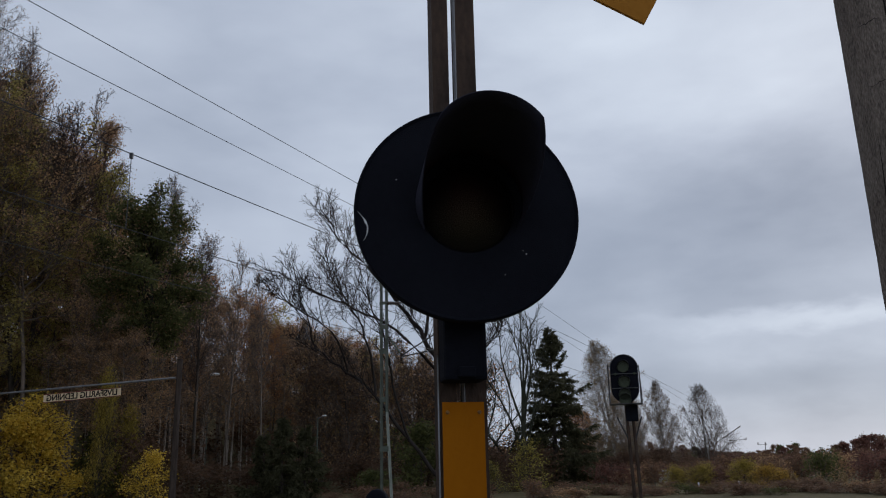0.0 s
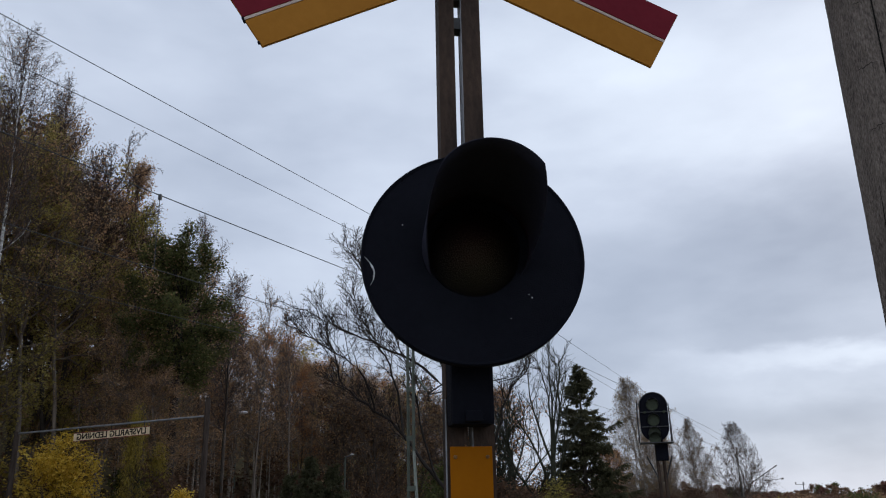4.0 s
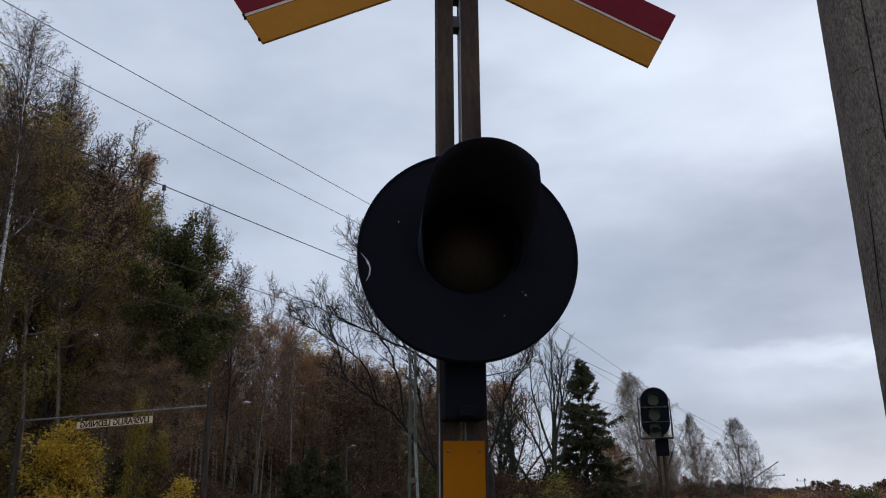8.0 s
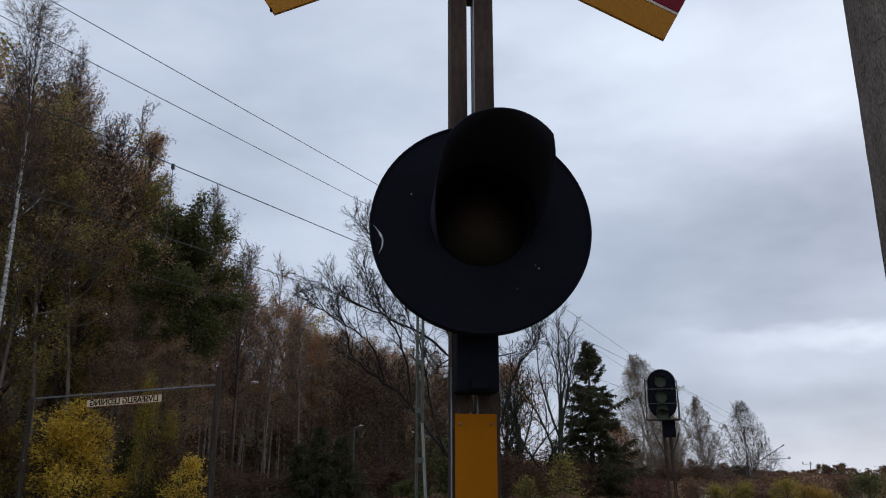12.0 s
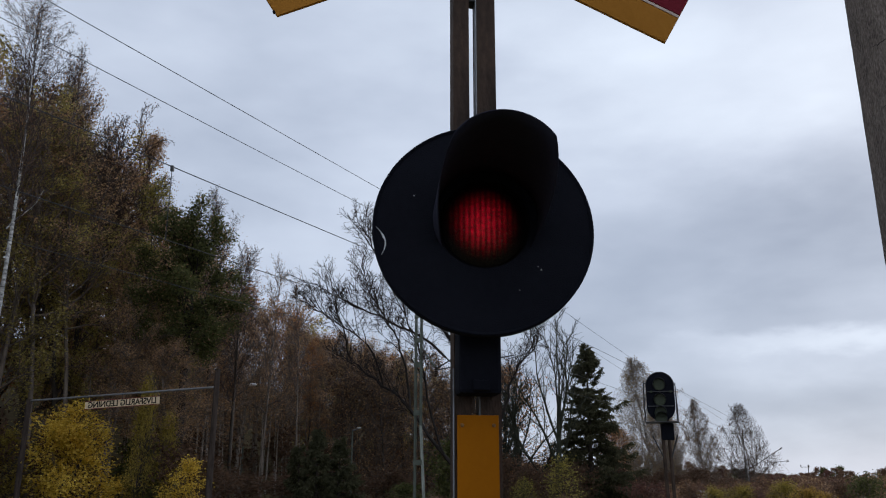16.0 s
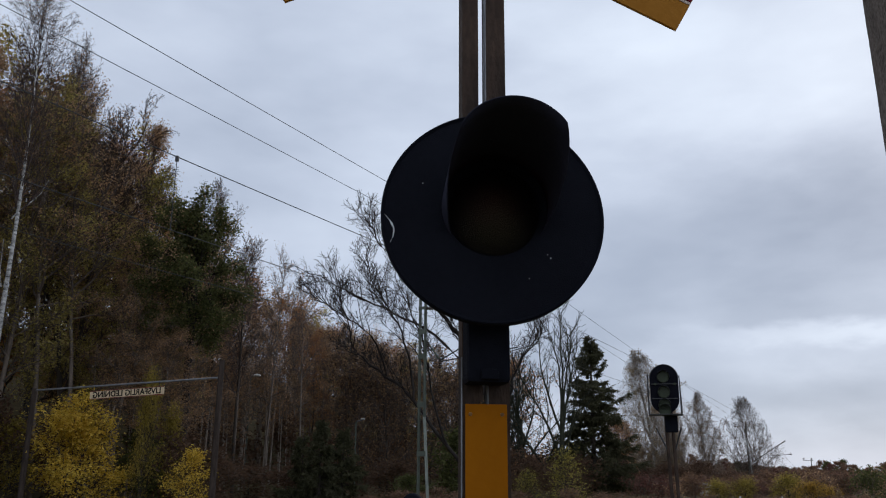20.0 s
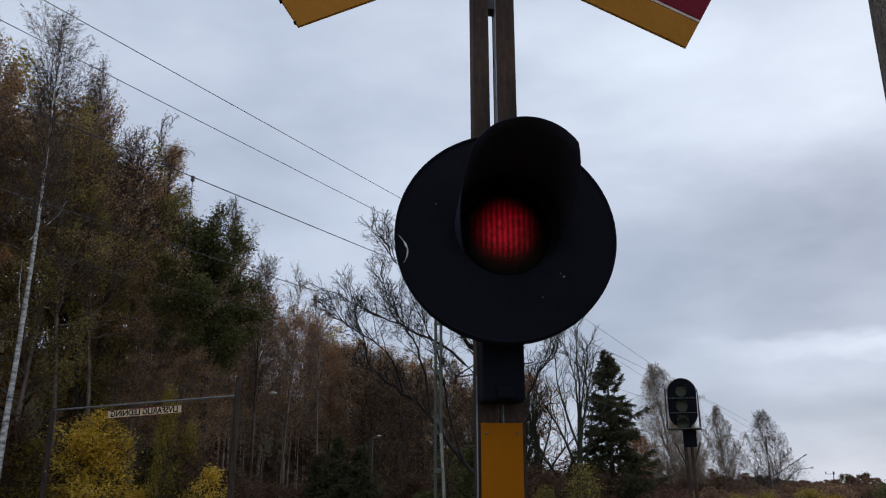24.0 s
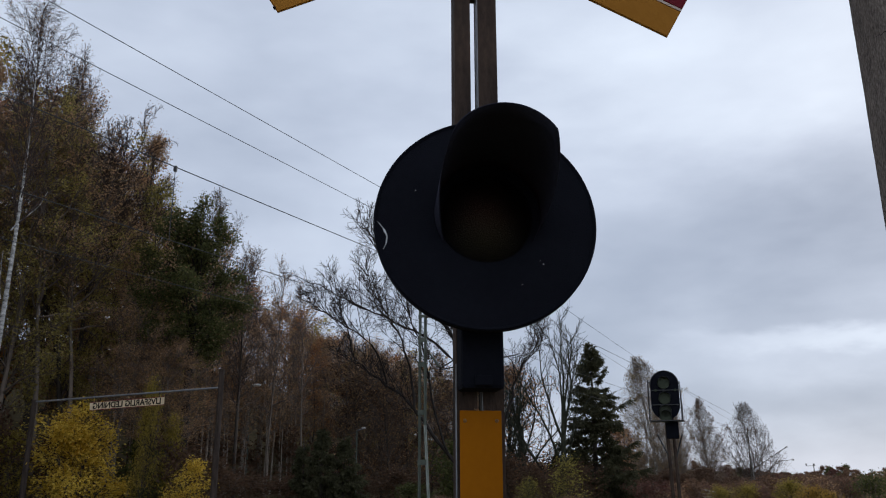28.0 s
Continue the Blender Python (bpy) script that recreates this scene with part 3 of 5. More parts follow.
# ---- railway signal ----
def oval(rx, straight, t, y):
    """An upright plate with round ends."""
    bm = bmesh.new()
    pts = []
    for i in range(41):
        a = math.pi * i / 40
        pts.append((rx * math.cos(a), straight / 2 + rx * math.sin(a)))
    for i in range(41):
        a = math.pi + math.pi * i / 40
        pts.append((rx * math.cos(a), -straight / 2 + rx * math.sin(a)))
    f, b = [bm.verts.new((x, y, z)) for x, z in pts], [bm.verts.new((x, y + t, z)) for x, z in pts]
    bm.faces.new(f)
    bm.faces.new(b[::-1])
    for i in range(len(pts)):
        j = (i + 1) % len(pts)
        bm.faces.new((f[j], f[i], b[i], b[j]))
    bmesh.ops.recalc_face_normals(bm, faces=bm.faces[:])
    return bm


def railway_signal():
    x, y = 4.46, 20.95
    sig = empty("railway_signal", pose(x, y, ground_z(x, y) + 0.04, 0, 0, -10), "unlit railway signal with oval black board on steel posts", "railway signal")
    part("signal_board", oval(0.345, 0.52, 0.03, 0), BLACK, sig, "oval black signal board", at=pose(0, 0, 3.5))
    part("board_rim", merge(*[rod((0.345 * math.cos(a), -0.01, 3.5 + (0.26 if s > 0 else -0.26) + 0.345 * math.sin(a)),
                                  (0.345 * math.cos(b), -0.01, 3.5 + (0.26 if s > 0 else -0.26) + 0.345 * math.sin(b)), 0.012, sides=6)
                              for s in (1,) for k in range(16) for a, b in [(k * math.pi / 16, (k + 1) * math.pi / 16)]]),
         DARKSTEEL, sig)
    for z in (3.80, 3.42, 3.10, 2.97):
        lens = part("signal_lens", disc(0.145, 0.04, pose(-0.02, -0.03, z, 90), 24, 0.008), LENSGREY, sig, "grey-green unlit signal lens")
        part("lens_hood", hood_bm(0.155, 0.14, 0.004), DARKSTEEL, lens, "short dark hood", True, pose(-0.02, -0.03, z))
    for z in (3.62, 3.26):
        part("cross_bar", box(0.64, 0.02, 0.022, Matrix.Translation((0, -0.03, z)), 0.003), DARKSTEEL, sig, "thin steel cross bar")
    for hx, z in ((-0.22, 3.62), (0.25, 3.62)):
        part("side_lamp", disc(0.03, 0.05, pose(hx, -0.03, z, 90), 12), LENSGREY, sig)
    part("lamp_case", box(0.5, 0.22, 0.95, Matrix.Translation((0, 0.14, 3.5)), 0.02), BLACK, sig, "black lamp case behind the board")
    for px in (-0.075, 0.075):
        part("post", rod((0.12 + px, 0.12, 0), (0.06 + px, 0.12, 3.05), 0.045, 0.040, 12), STEEL, sig, "brown-grey steel tube post")
    part("relay_box", box(0.30, 0.22, 0.40, Matrix.Translation((0.12, 0.1, 2.64)), 0.015), BLACK, sig, "black connection box")
    part("platform", box(0.80, 0.50, 0.025, Matrix.Translation((0.0, -0.02, 2.86)), 0.005), DARKSTEEL, sig, "narrow steel service platform")
    for a, b in (((-0.25, 0.1, 2.55), (0.0, 0.1, 2.0)), ((0.35, 0.1, 2.55), (0.17, 0.1, 2.0))):
        part("brace", rod(a, b, 0.018), DARKSTEEL, sig)
    for qx in (-0.40, 0.38):
        part("rail_upright", rod((qx, 0.2, 2.88), (qx, 0.2, 3.85), 0.012), DARKSTEEL, sig)
        part("rail_upright", rod((qx, -0.25, 2.88), (qx, -0.25, 3.85 if qx < 0 else 3.2), 0.012), DARKSTEEL, sig)
        part("hand_rail", rod((qx, -0.25, 3.85 if qx < 0 else 3.2), (qx, 0.2, 3.85), 0.010), DARKSTEEL, sig)
    part("hand_rail", rod((-0.40, 0.2, 3.85), (-0.1, 0.2, 3.87), 0.012), DARKSTEEL, sig)
    return sig


railway_signal()


# ---- overhead line ----
def insulator(a, b, r=0.05):
    a, b = Vector(a), Vector(b)
    n = 5
    return merge(rod(a, b, 0.018), *[rod(a.lerp(b, (k + 0.2) / n), a.lerp(b, (k + 0.8) / n), r, r * 0.55, 10) for k in range(n)])


def catenary_mast(at, arm, height, label, group):
    """A tapered lattice mast of two channels with battens, and a cantilever that reaches arm metres to the track."""
    mast = empty("catenary_mast", Matrix.Translation(at) @ pose(0, 0, 0, 0, 0, -25), label, "catenary mast", group)
    for side in (-1, 1):
        def edge(z):
            return 0.10 + 0.058 * max(0.0, 3.2 - z) if side > 0 else -0.10
        for a, b in ((0, 3.2), (3.2, 6.0), (6.0, height)):
            part("leg", merge(rod((edge(a), 0.05, a), (edge(b), 0.05, b), 0.028, sides=4), rod((edge(a), -0.05, a), (edge(b), -0.05, b), 0.028, sides=4)), PALEMAST if side > 0 and a == 0 else MAST, mast,
                 "paler lower leg" if side > 0 and a == 0 else "grey-green steel leg")
    z = 0.5
    while z < height - 0.3:
        w = 0.20 + 0.058 * max(0.0, 3.2 - z)
        part("batten", box(w + 0.05, 0.012, 0.16 if z < 6 else 0.1, Matrix.Translation((w / 2 - 0.10, -0.075, z))), MAST, mast, "steel batten plate")
        z += 1.55 if z < 5 else 0.8
    part("crossarm", box(1.7, 0.08, 0.09, Matrix.Translation((0.1, 0, height - 0.25)), 0.006), MAST, mast, "steel crossarm")
    for x in (-0.35, 0.7):
        part("feeder_insulator", insulator((x, 0, height - 0.2), (x, 0, height + 0.1)), CERAMIC, mast)
    for a, b, r in (((0.1, 0, 6.75), (arm, 0, 6.45), 0.024), ((0.65, 0, 4.98), (arm - 0.2, 0, 6.43), 0.024), ((0.7, 0, 4.95), (arm - 0.4, 0, 5.25), 0.02),
                    ((arm + 0.4, 0, 5.34), (arm - 0.6, 0, 5.15), 0.014), ((arm * 0.5, 0, 6.6), (arm * 0.62, 0, 5.75), 0.012)):
        part("cantilever_tube", rod(a, b, r), DARKSTEEL, mast, "dark steel cantilever tube")
    part("strut", rod((0.08, 0, 5.75), (0.66, 0, 4.98), 0.03, sides=6), MAST, mast, "grey-green steel strut")
    for a, b in (((0.15, 0, 6.75), (0.6, 0, 6.70)), ((0.22, 0, 5.62), (0.22, 0, 5.30)), ((0.65, 0, 5.05), (0.65, 0, 4.72)), ((arm, 0, 6.30), (arm, 0, 6.5))):
        part("insulator", insulator(a, b, 0.07), CERAMIC, mast, "ribbed brown insulator")
    return mast


MAST_S, MAST_P = 23.4, 13.2
SPANS = (-34.0, MAST_S, 149.0)
catenary_mast(along(MAST_S, MAST_P), 3.8, 9.9, "grey-green lattice catenary mast with insulated cantilever", "masts along the railway")


def far_mast(at, height, label, size=1.0, arm=True):
    """A mast far along the line: slim steel post, crossarm with two feeder insulators, long slanting cantilever."""
    mast = empty("catenary_mast", Matrix.Translation(at) @ pose(0, 0, 0, 0, 0, -22), label, "catenary mast", "masts along the railway")
    part("leg", rod((0, 0, 0), (0, 0, height), 0.13, 0.09, 8), MAST, mast, "grey-green steel post")
    part("crossarm", box(2.2, 0.1, 0.1, Matrix.Translation((-0.7, 0, height - 0.5)), 0.01), MAST, mast, "steel crossarm")
    for x in (-1.7, 0.1):
        part("feeder_insulator", insulator((x, 0, height - 0.45), (x, 0, height + 0.1), 0.2 * size), CERAMIC, mast, "dark feeder insulator")
    if not arm:
        return
    part("cantilever_tube", rod((0.2, 0, 2.75), (5.9, 0, 6.35), 0.06, sides=6), DARKSTEEL, mast, "slanting cantilever tube")
    part("cantilever_tube", rod((3.0, 0, 4.0), (6.6, 0, 4.25), 0.035, sides=6), DARKSTEEL, mast, "level registration tube")
    for a, b in (((0.2, 0, 2.75), (0.9, 0, 3.2)), ((5.5, 0, 6.1), (6.0, 0, 6.42)), ((6.4, 0, 4.24), (6.8, 0, 4.26))):
        part("insulator", insulator(a, b, 0.16 * size), CERAMIC, mast, "ribbed dark insulator")


far_mast(along(149.0, 21.0), 9.3, "distant catenary mast with a slanting cantilever")
far_mast(along(232.0, 17.7), 4.7, "very distant catenary mast beyond the field", 1.3, False)


def sagging(z, sag, s):
    """Height of a wire at s: z up to the near mast, where it is taut; beyond that it hangs lower, by sag in each span."""
    feeder = z > 8
    if s < MAST_S:
        t = (s - SPANS[0]) / (MAST_S - SPANS[0])
        return z - (0 if feeder else 4 * 0.6 * sag * t * (1 - t))
    for a, b in zip(SPANS[1:], SPANS[2:]):
        if a <= s <= b:
            t = (s - a) / (b - a)
            low = 0.8 * t if feeder else 0
            return z - low - 4 * sag * t * (1 - t)
    return z


def swing(s):
    """Sideways bend of the wires beyond the near mast, fitted to the camera's view."""
    return 8.0 * max(0.0, (s - MAST_S) / (SPANS[2] - MAST_S)) ** 2


def wire(name, p, z, sag, r, label):
    """A hanging wire along the railway, as one thin tube that sags between the masts."""
    verts, faces, n = [], [], 5
    steps = [SPANS[0] + (SPANS[-1] - SPANS[0]) * i / 120 for i in range(121)]
    for s in steps:
        for k in range(n):
            a = 2 * math.pi * k / n
            verts.append(along(s, p + swing(s) + r * math.cos(a), sagging(z, sag, s) + r * math.sin(a)))
    for i in range(120):
        for k in range(n):
            j = (k + 1) % n
            faces.append((i * n + k, i * n + j, (i + 1) * n + j, (i + 1) * n + k))
    return tagged(new(name, mesh_of(name, verts, faces, WIRE, True)), label, "overhead wire", "overhead wires")


wire("feeder_wire", 12.55, 10.0, 2.0, 0.0085, "upper dark feeder wire strung between mast tops")
wire("feeder_wire", 13.55, 9.82, 2.3, 0.0085, "lower dark feeder wire strung between mast tops")
messenger = wire("messenger_wire", 9.42, 6.52, 0.42, 0.0085, "dark messenger wire with droppers")
wire("contact_wire", 9.42, 5.14, 0.03, 0.007, "dark copper contact wire")
wire("far_track_wire", 13.0, 5.56, 0.02, 0.007, "dark contact wire over the far track")
for s in (-21, -7, 8.72):
    zt, zb = sagging(6.52, 0.42, s), sagging(5.14, 0.03, s)
    dropper = part("dropper", rod(along(s, 9.42 + swing(s), zb), along(s, 9.42 + swing(s), zt), 0.006, sides=5), WIRE, messenger, "thin vertical dropper")
    part("dropper_clamp", box(0.05, 0.05, 0.09, Matrix.Translation(along(s, 9.42 + swing(s), zt - 0.03)), 0.006), DARKSTEEL, dropper, "dark clamp")


# ---- height gate with the danger sign ----
def flat_text(body, size, mirrored, material, parent, name="lettering"):
    cu = bpy.data.curves.new(name, "FONT")
    cu.body, cu.size, cu.align_x, cu.align_y, cu.extrude = body, size, "CENTER", "CENTER", 0.004
    cu.offset = 0.007
    ob = bpy.data.objects.new(name, cu)
    scene.collection.objects.link(ob)
    me = bpy.data.meshes.new_from_object(ob)
    bpy.data.objects.remove(ob)
    bm = bmesh.new()
    bm.from_mesh(me)
    bmesh.ops.transform(bm, matrix=pose(0, 0, 0, 90) @ Matrix.Diagonal((-1 if mirrored else 1, 1, 1, 1)), verts=bm.verts[:])
    bmesh.ops.recalc_face_normals(bm, faces=bm.faces[:])
    return part(name, bm, material, parent, "dark letters")


def height_gate():
    a, b = Vector((-17.2, 30.7, 0)), Vector((-9.5, 29.1, 0))
    gate = empty("height_gate", Matrix.Translation((a + b) / 2) @ pose(0, 0, 0, 0, 0, math.degrees(math.atan2(b.y - a.y, b.x - a.x))),
                 "dark wooden height gate with a hanging danger sign over the road", "height gate")
    half = (b - a).length / 2
    for side, top in ((-1, 4.45), (1, 5.35)):
        part("gate_post", rod((side * half, 0, 0), (side * half, 0, top), 0.115, 0.095, 12), POSTWOOD, gate, "dark brown wooden post")
    # the crossbar's grey is lifted to carry the sky's reflection on it
    part("crossbar", rod((-half, 0, 4.38), (half, 0, 4.70), 0.038, sides=10), surface("sky_lit_bar", (0.12, 0.12, 0.125), (0.24, 0.24, 0.25), 6, 0.5, 0.3), gate, "thin steel crossbar")
    sign = part("danger_sign", box(3.12, 0.02, 0.30, bevel=0.004), surface("sign_cream", (0.54, 0.42, 0.26), (0.80, 0.64, 0.42), 3, 0.6), gate,
                "weathered cream danger sign seen from behind", at=pose(0.14, -0.03, 4.22, 0, -2.6, 0))
    for x in (-1.35, 0.0, 1.35):
        part("hanger", rod((x, 0, 0.10), (x, 0, 0.33), 0.012, sides=6), DARKSTEEL, sign)
    text = flat_text("LIVSFARLIG LEDNING", 0.30, True, CRACK, sign)
    text.matrix_basis = pose(0, -0.014, -0.005)
    for z, h in ((0.14, 0.02), (-0.14, 0.02)):
        part("border", box(3.12, 0.006, h, Matrix.Translation((0, -0.013, z))), RED, sign, "faded border")


height_gate()


def street_lamp(at, height, label, size=1.0):
    lamp = empty("street_lamp", Matrix.Translation(at), label, "street lamp", "street lamps")
    part("pole", rod((0, 0, 0), (0, 0, height), 0.06, 0.04, 10), MAST, lamp, "grey steel pole")
    part("arm", rod((0, 0, height), (0.5, -0.2, height + 0.1), 0.03, sides=8), EDGE, lamp)
    head = bmesh.new()
    bmesh.ops.create_uvsphere(head, u_segments=16, v_segments=8, radius=1, matrix=pose(0.4, -0.2, height + 0.12) @ Matrix.Diagonal((0.30 * size, 0.15 * size, 0.10 * size, 1)))
    part("lamp_head", head, WHITE, lamp, "pale lamp head", True)


street_lamp(Vector((-14.9, 51.6, ground_z(-14.9, 51.6))), 7.1 - ground_z(-14.9, 51.6), "grey street lamp with a pale head before the wood")
street_lamp(Vector((-7.2, 46.0, ground_z(-7.2, 46))), 4.1 - ground_z(-7.2, 46), "small street lamp with a pale head, sized to fit the camera's view", 0.42)


def far_crossing_signal():
    x, y = -1.73, 19.95
    s = empty("far_crossing_signal", pose(x, y, ground_z(x, y), 0, 0, 160), "round black crossing signal across the tracks", "crossing signal")
    part("post", rod((0, 0, 0), (0, 0, 0.85), 0.05, sides=12), DARKSTEEL, s)
    part("signal_head", merge(disc(0.27, 0.22, pose(0, 0, 0.78, 90), 32, 0.06)), BLACK, s, "round black signal head", True)


far_crossing_signal()


# ---- trees ----
class Wood:
    """Collects tapered tubes and leaf spots for one tree."""

    def __init__(self, seed):
        self.rng, self.v, self.f, self.spots = random.Random(seed), [], [], []

    def tube(self, pts, r1, r2, sides):
        base, n = len(self.v), len(pts)
        for k, p in enumerate(pts):
            d = (pts[min(k + 1, n - 1)] - pts[max(k - 1, 0)]).normalized()
            a = d.orthogonal().normalized()
            b = d.cross(a)
            r = r1 + (r2 - r1) * k / (n - 1)
            for i in range(sides):
                t = 2 * math.pi * i / sides
                self.v.append(p + (a * math.cos(t) + b * math.sin(t)) * r)
        for k in range(n - 1):
            for i in range(sides):
                j = (i + 1) % sides
                self.f.append((base + k * sides + i, base + k * sides + j, base + (k + 1) * sides + j, base + (k + 1) * sides + i))

    def path(self, p, d, length, steps, wob, lift):
        pts, d = [p.copy()], d.normalized()
        for _ in range(steps):
            d = (d + Vector((self.rng.gauss(0, wob), self.rng.gauss(0, wob), self.rng.gauss(0, wob) + lift))).normalized()
            pts.append(pts[-1] + d * (length / steps))
        return pts

    def branch(self, p, d, length, r, level, spec):
        last = level == spec["levels"]
        steps = 6 if level == 1 else (spec["end"] if last else (4 if level == 2 and spec["levels"] > 3 else 3))
        pts = self.path(p, d, length, steps, spec["wob"] * (1.0 if level == 1 else 1.35), spec["lift"][level - 1])
        self.tube(pts, r, max(r * 0.2, spec["tip"]), 5 if level == 1 else 3)
        if last or level >= spec["leaf_from"]:
            for q in pts[1:]:
                self.spots.append(q)
            if last and steps == 1:
                self.spots.append(pts[0].lerp(pts[1], 0.5))
        if last:
            return
        for k in range(spec["kids"][level - 1]):
            t = 0.2 + 0.8 * (k + self.rng.random()) / spec["kids"][level - 1]
            i = min(int(t * steps), steps - 1)
            q = pts[i].lerp(pts[i + 1], t * steps - i)
            axis = (pts[i + 1] - pts[i]).normalized()
            side = axis.orthogonal().normalized()
            side.rotate(Matrix.Rotation(self.rng.uniform(0, 2 * math.pi), 3, axis))
            w = spec["spread"]
            nd = axis * math.cos(w) + side * math.sin(w) * self.rng.uniform(0.7, 1.2)
            if level + 1 >= max(3, spec["levels"] - 1):
                nd.z -= spec["hang"] * (1.0 if level + 1 == spec["levels"] else 0.45)
            self.branch(q, nd, length * spec["shrink"] * self.rng.uniform(0.6, 1.15) * (1.15 - 0.5 * t), max(r * spec["thin"], spec["tip"]), level + 1, spec)


def grow(seed, height, r, limbs, start, reach, pitch, levels=3, kids=(7, 5), lift=(0.06, 0.03, 0.02), wob=0.13, spread=0.75, shrink=0.45, tip=0.007,
         leaf_from=2, bend=0.03, shape=None, hang=0.0, stout=1.0):
    """Trunk, limbs and twigs of one tree, and the spots where leaves sit. hang: how far the last twigs weep."""
    w = Wood(seed)
    spec = dict(levels=levels, kids=kids, lift=lift, wob=wob, spread=spread, shrink=shrink, tip=tip, leaf_from=leaf_from, hang=hang, end=1, thin=0.45)
    trunk = w.path(Vector((0, 0, -0.3)), Vector((0, 0, 1)), height * 0.97, 12, bend, 0.05)
    w.tube(trunk, r, r * 0.10, 8)
    w.split = (len(w.v), len(w.f))
    shape = shape or (lambda t: math.sin(math.pi * min(1, 0.15 + 0.85 * t)) ** 0.7)
    for k in range(limbs):
        t = (k + w.rng.random()) / limbs
        h = start + (0.99 - start) * t
        i = min(int(h * 12), 11)
        q = trunk[i].lerp(trunk[i + 1], h * 12 - i)
        a = k * 2.4 + w.rng.uniform(-0.5, 0.5)
        up = radians(pitch + 25 * t + w.rng.uniform(-12, 12))
        d = Vector((math.cos(a) * math.cos(up), math.sin(a) * math.cos(up), math.sin(up)))
        w.branch(q, d, reach * max(0.18, shape(t)) * w.rng.uniform(0.75, 1.15), stout * r * (0.42 - 0.27 * t), 1, spec)
    return w


def crown_limbs(seed, count, centre, radii, low, high, up=0.55, reach=0.86, floor=-0.55):
    """Limbs that fill a domed crown: each leads from the trunk, between the heights low and high, towards a point of an ellipsoid."""
    rng, out = random.Random(seed), []
    for k in range(count):
        z = floor + (0.95 - floor) * (k + rng.random()) / count
        ring, a = math.sqrt(max(0.05, 1 - z * z)), 2.4 * k + rng.uniform(-0.4, 0.4)
        to = Vector((centre[0] + radii[0] * ring * math.cos(a), centre[1] + radii[1] * ring * math.sin(a), centre[2] + radii[2] * z))
        h = min(high, max(low, to.z - up * to.to_2d().length - rng.uniform(0.5, 1.5)))
        way = to - Vector((0, 0, h))
        out.append((h, math.degrees(math.atan2(way.y, way.x)), math.degrees(math.asin(way.z / way.length)), way.length * reach * rng.uniform(0.85, 1.08)))
    return out


def limbed(seed, limbs, r, kids, lift, wob, spread, shrink, tip, trunk_height, lean=(0, 0), end=2):
    """A tree of a few great limbs. limbs: rows of height on the trunk, azimuth, pitch, length."""
    w = Wood(seed)
    spec = dict(levels=len(kids) + 1, kids=kids, lift=lift, wob=wob, spread=spread, shrink=shrink, tip=tip, leaf_from=2, hang=0.0, end=end, thin=0.36)
    trunk = [Vector((lean[0] * k / 8, lean[1] * k / 8, -0.3 + (trunk_height + 0.3) * k / 8)) for k in range(9)]
    w.tube(trunk, r, r * 0.55, 10)
    w.split = (len(w.v), len(w.f))
    for h, az, pitch, length in limbs:
        f = min(7.99, h / trunk_height * 8)
        q = trunk[int(f)].lerp(trunk[int(f) + 1], f - int(f))
        a, up = radians(az), radians(pitch)
        d = Vector((math.cos(a) * math.cos(up), math.sin(a) * math.cos(up), math.sin(up)))
        w.branch(q, d, length, r * 0.62 * (length / 11) ** 0.8, 1, spec)
    return w


def leaf_mesh(name, w, count, size, material, scatter=0.25, droop=0.0, clump=None, plain=False):
    """Many small leaves round the twig spots; clump: grain size of the bunches that they gather in."""
    rng, verts, faces = w.rng, [], []
    spots = [p for p in w.spots if clump is None or noise.noise(p / clump) > -0.02]
    for _ in range(count if spots else 0):
        c = rng.choice(spots) + Vector((rng.gauss(0, scatter), rng.gauss(0, scatter), rng.gauss(0, scatter) - droop * rng.random()))
        a = Vector((rng.gauss(0, 1), rng.gauss(0, 1), rng.gauss(0, 0.6))).normalized()
        b = a.orthogonal().normalized()
        b.rotate(Matrix.Rotation(rng.uniform(0, 6.28), 3, a))
        s = size * rng.uniform(0.5, 1.3)
        n = a.cross(b) * s * 0.25
        i = len(verts)
        if plain:
            verts += [c - a * s, c + a * s * 0.7 - b * s * 0.65, c + a * s * 0.7 + b * s * 0.65]
            faces.append((i, i + 1, i + 2))
            continue
        verts += [c - a * s, c - b * s * 0.55 + n, c + a * s, c + b * s * 0.55 + n]
        faces += [(i, i + 1, i + 2), (i, i + 2, i + 3)]
    return mesh_of(name, verts, faces, material)


PLAIN = ("forest_tree", "far_tree", "oak", "undergrowth_bush", "dark_bush", "hedge_bush", "beech", "thicket", "garden_tree", "golden_bush", "birch", "sapling")  # three-cornered leaves


def tree_thing(name, w, bark, leaves, label, category="tree", group="", twig=None):
    """leaves: rows of (part name, count, size, material, scatter, droop, label, and the size of their bunches)."""
    ob = empty(name, Matrix(), label, category, group)
    nv, nf = w.split
    trunk = new("trunk", mesh_of("trunk", w.v[:nv], w.f[:nf], bark, True))
    trunk.parent = ob
    limbs = new("branching", mesh_of("branching", w.v[nv:], [tuple(i - nv for i in f) for f in w.f[nf:]], twig or bark, True))
    limbs.parent = ob
    for pname, count, size, material, scatter, droop, text, *clump in leaves:
        crown = new(pname, leaf_mesh(pname, w, count, size, material, scatter, droop, clump[0] if clump else None, name in PLAIN))
        crown.parent = ob
        tagged(crown, text)
    return ob


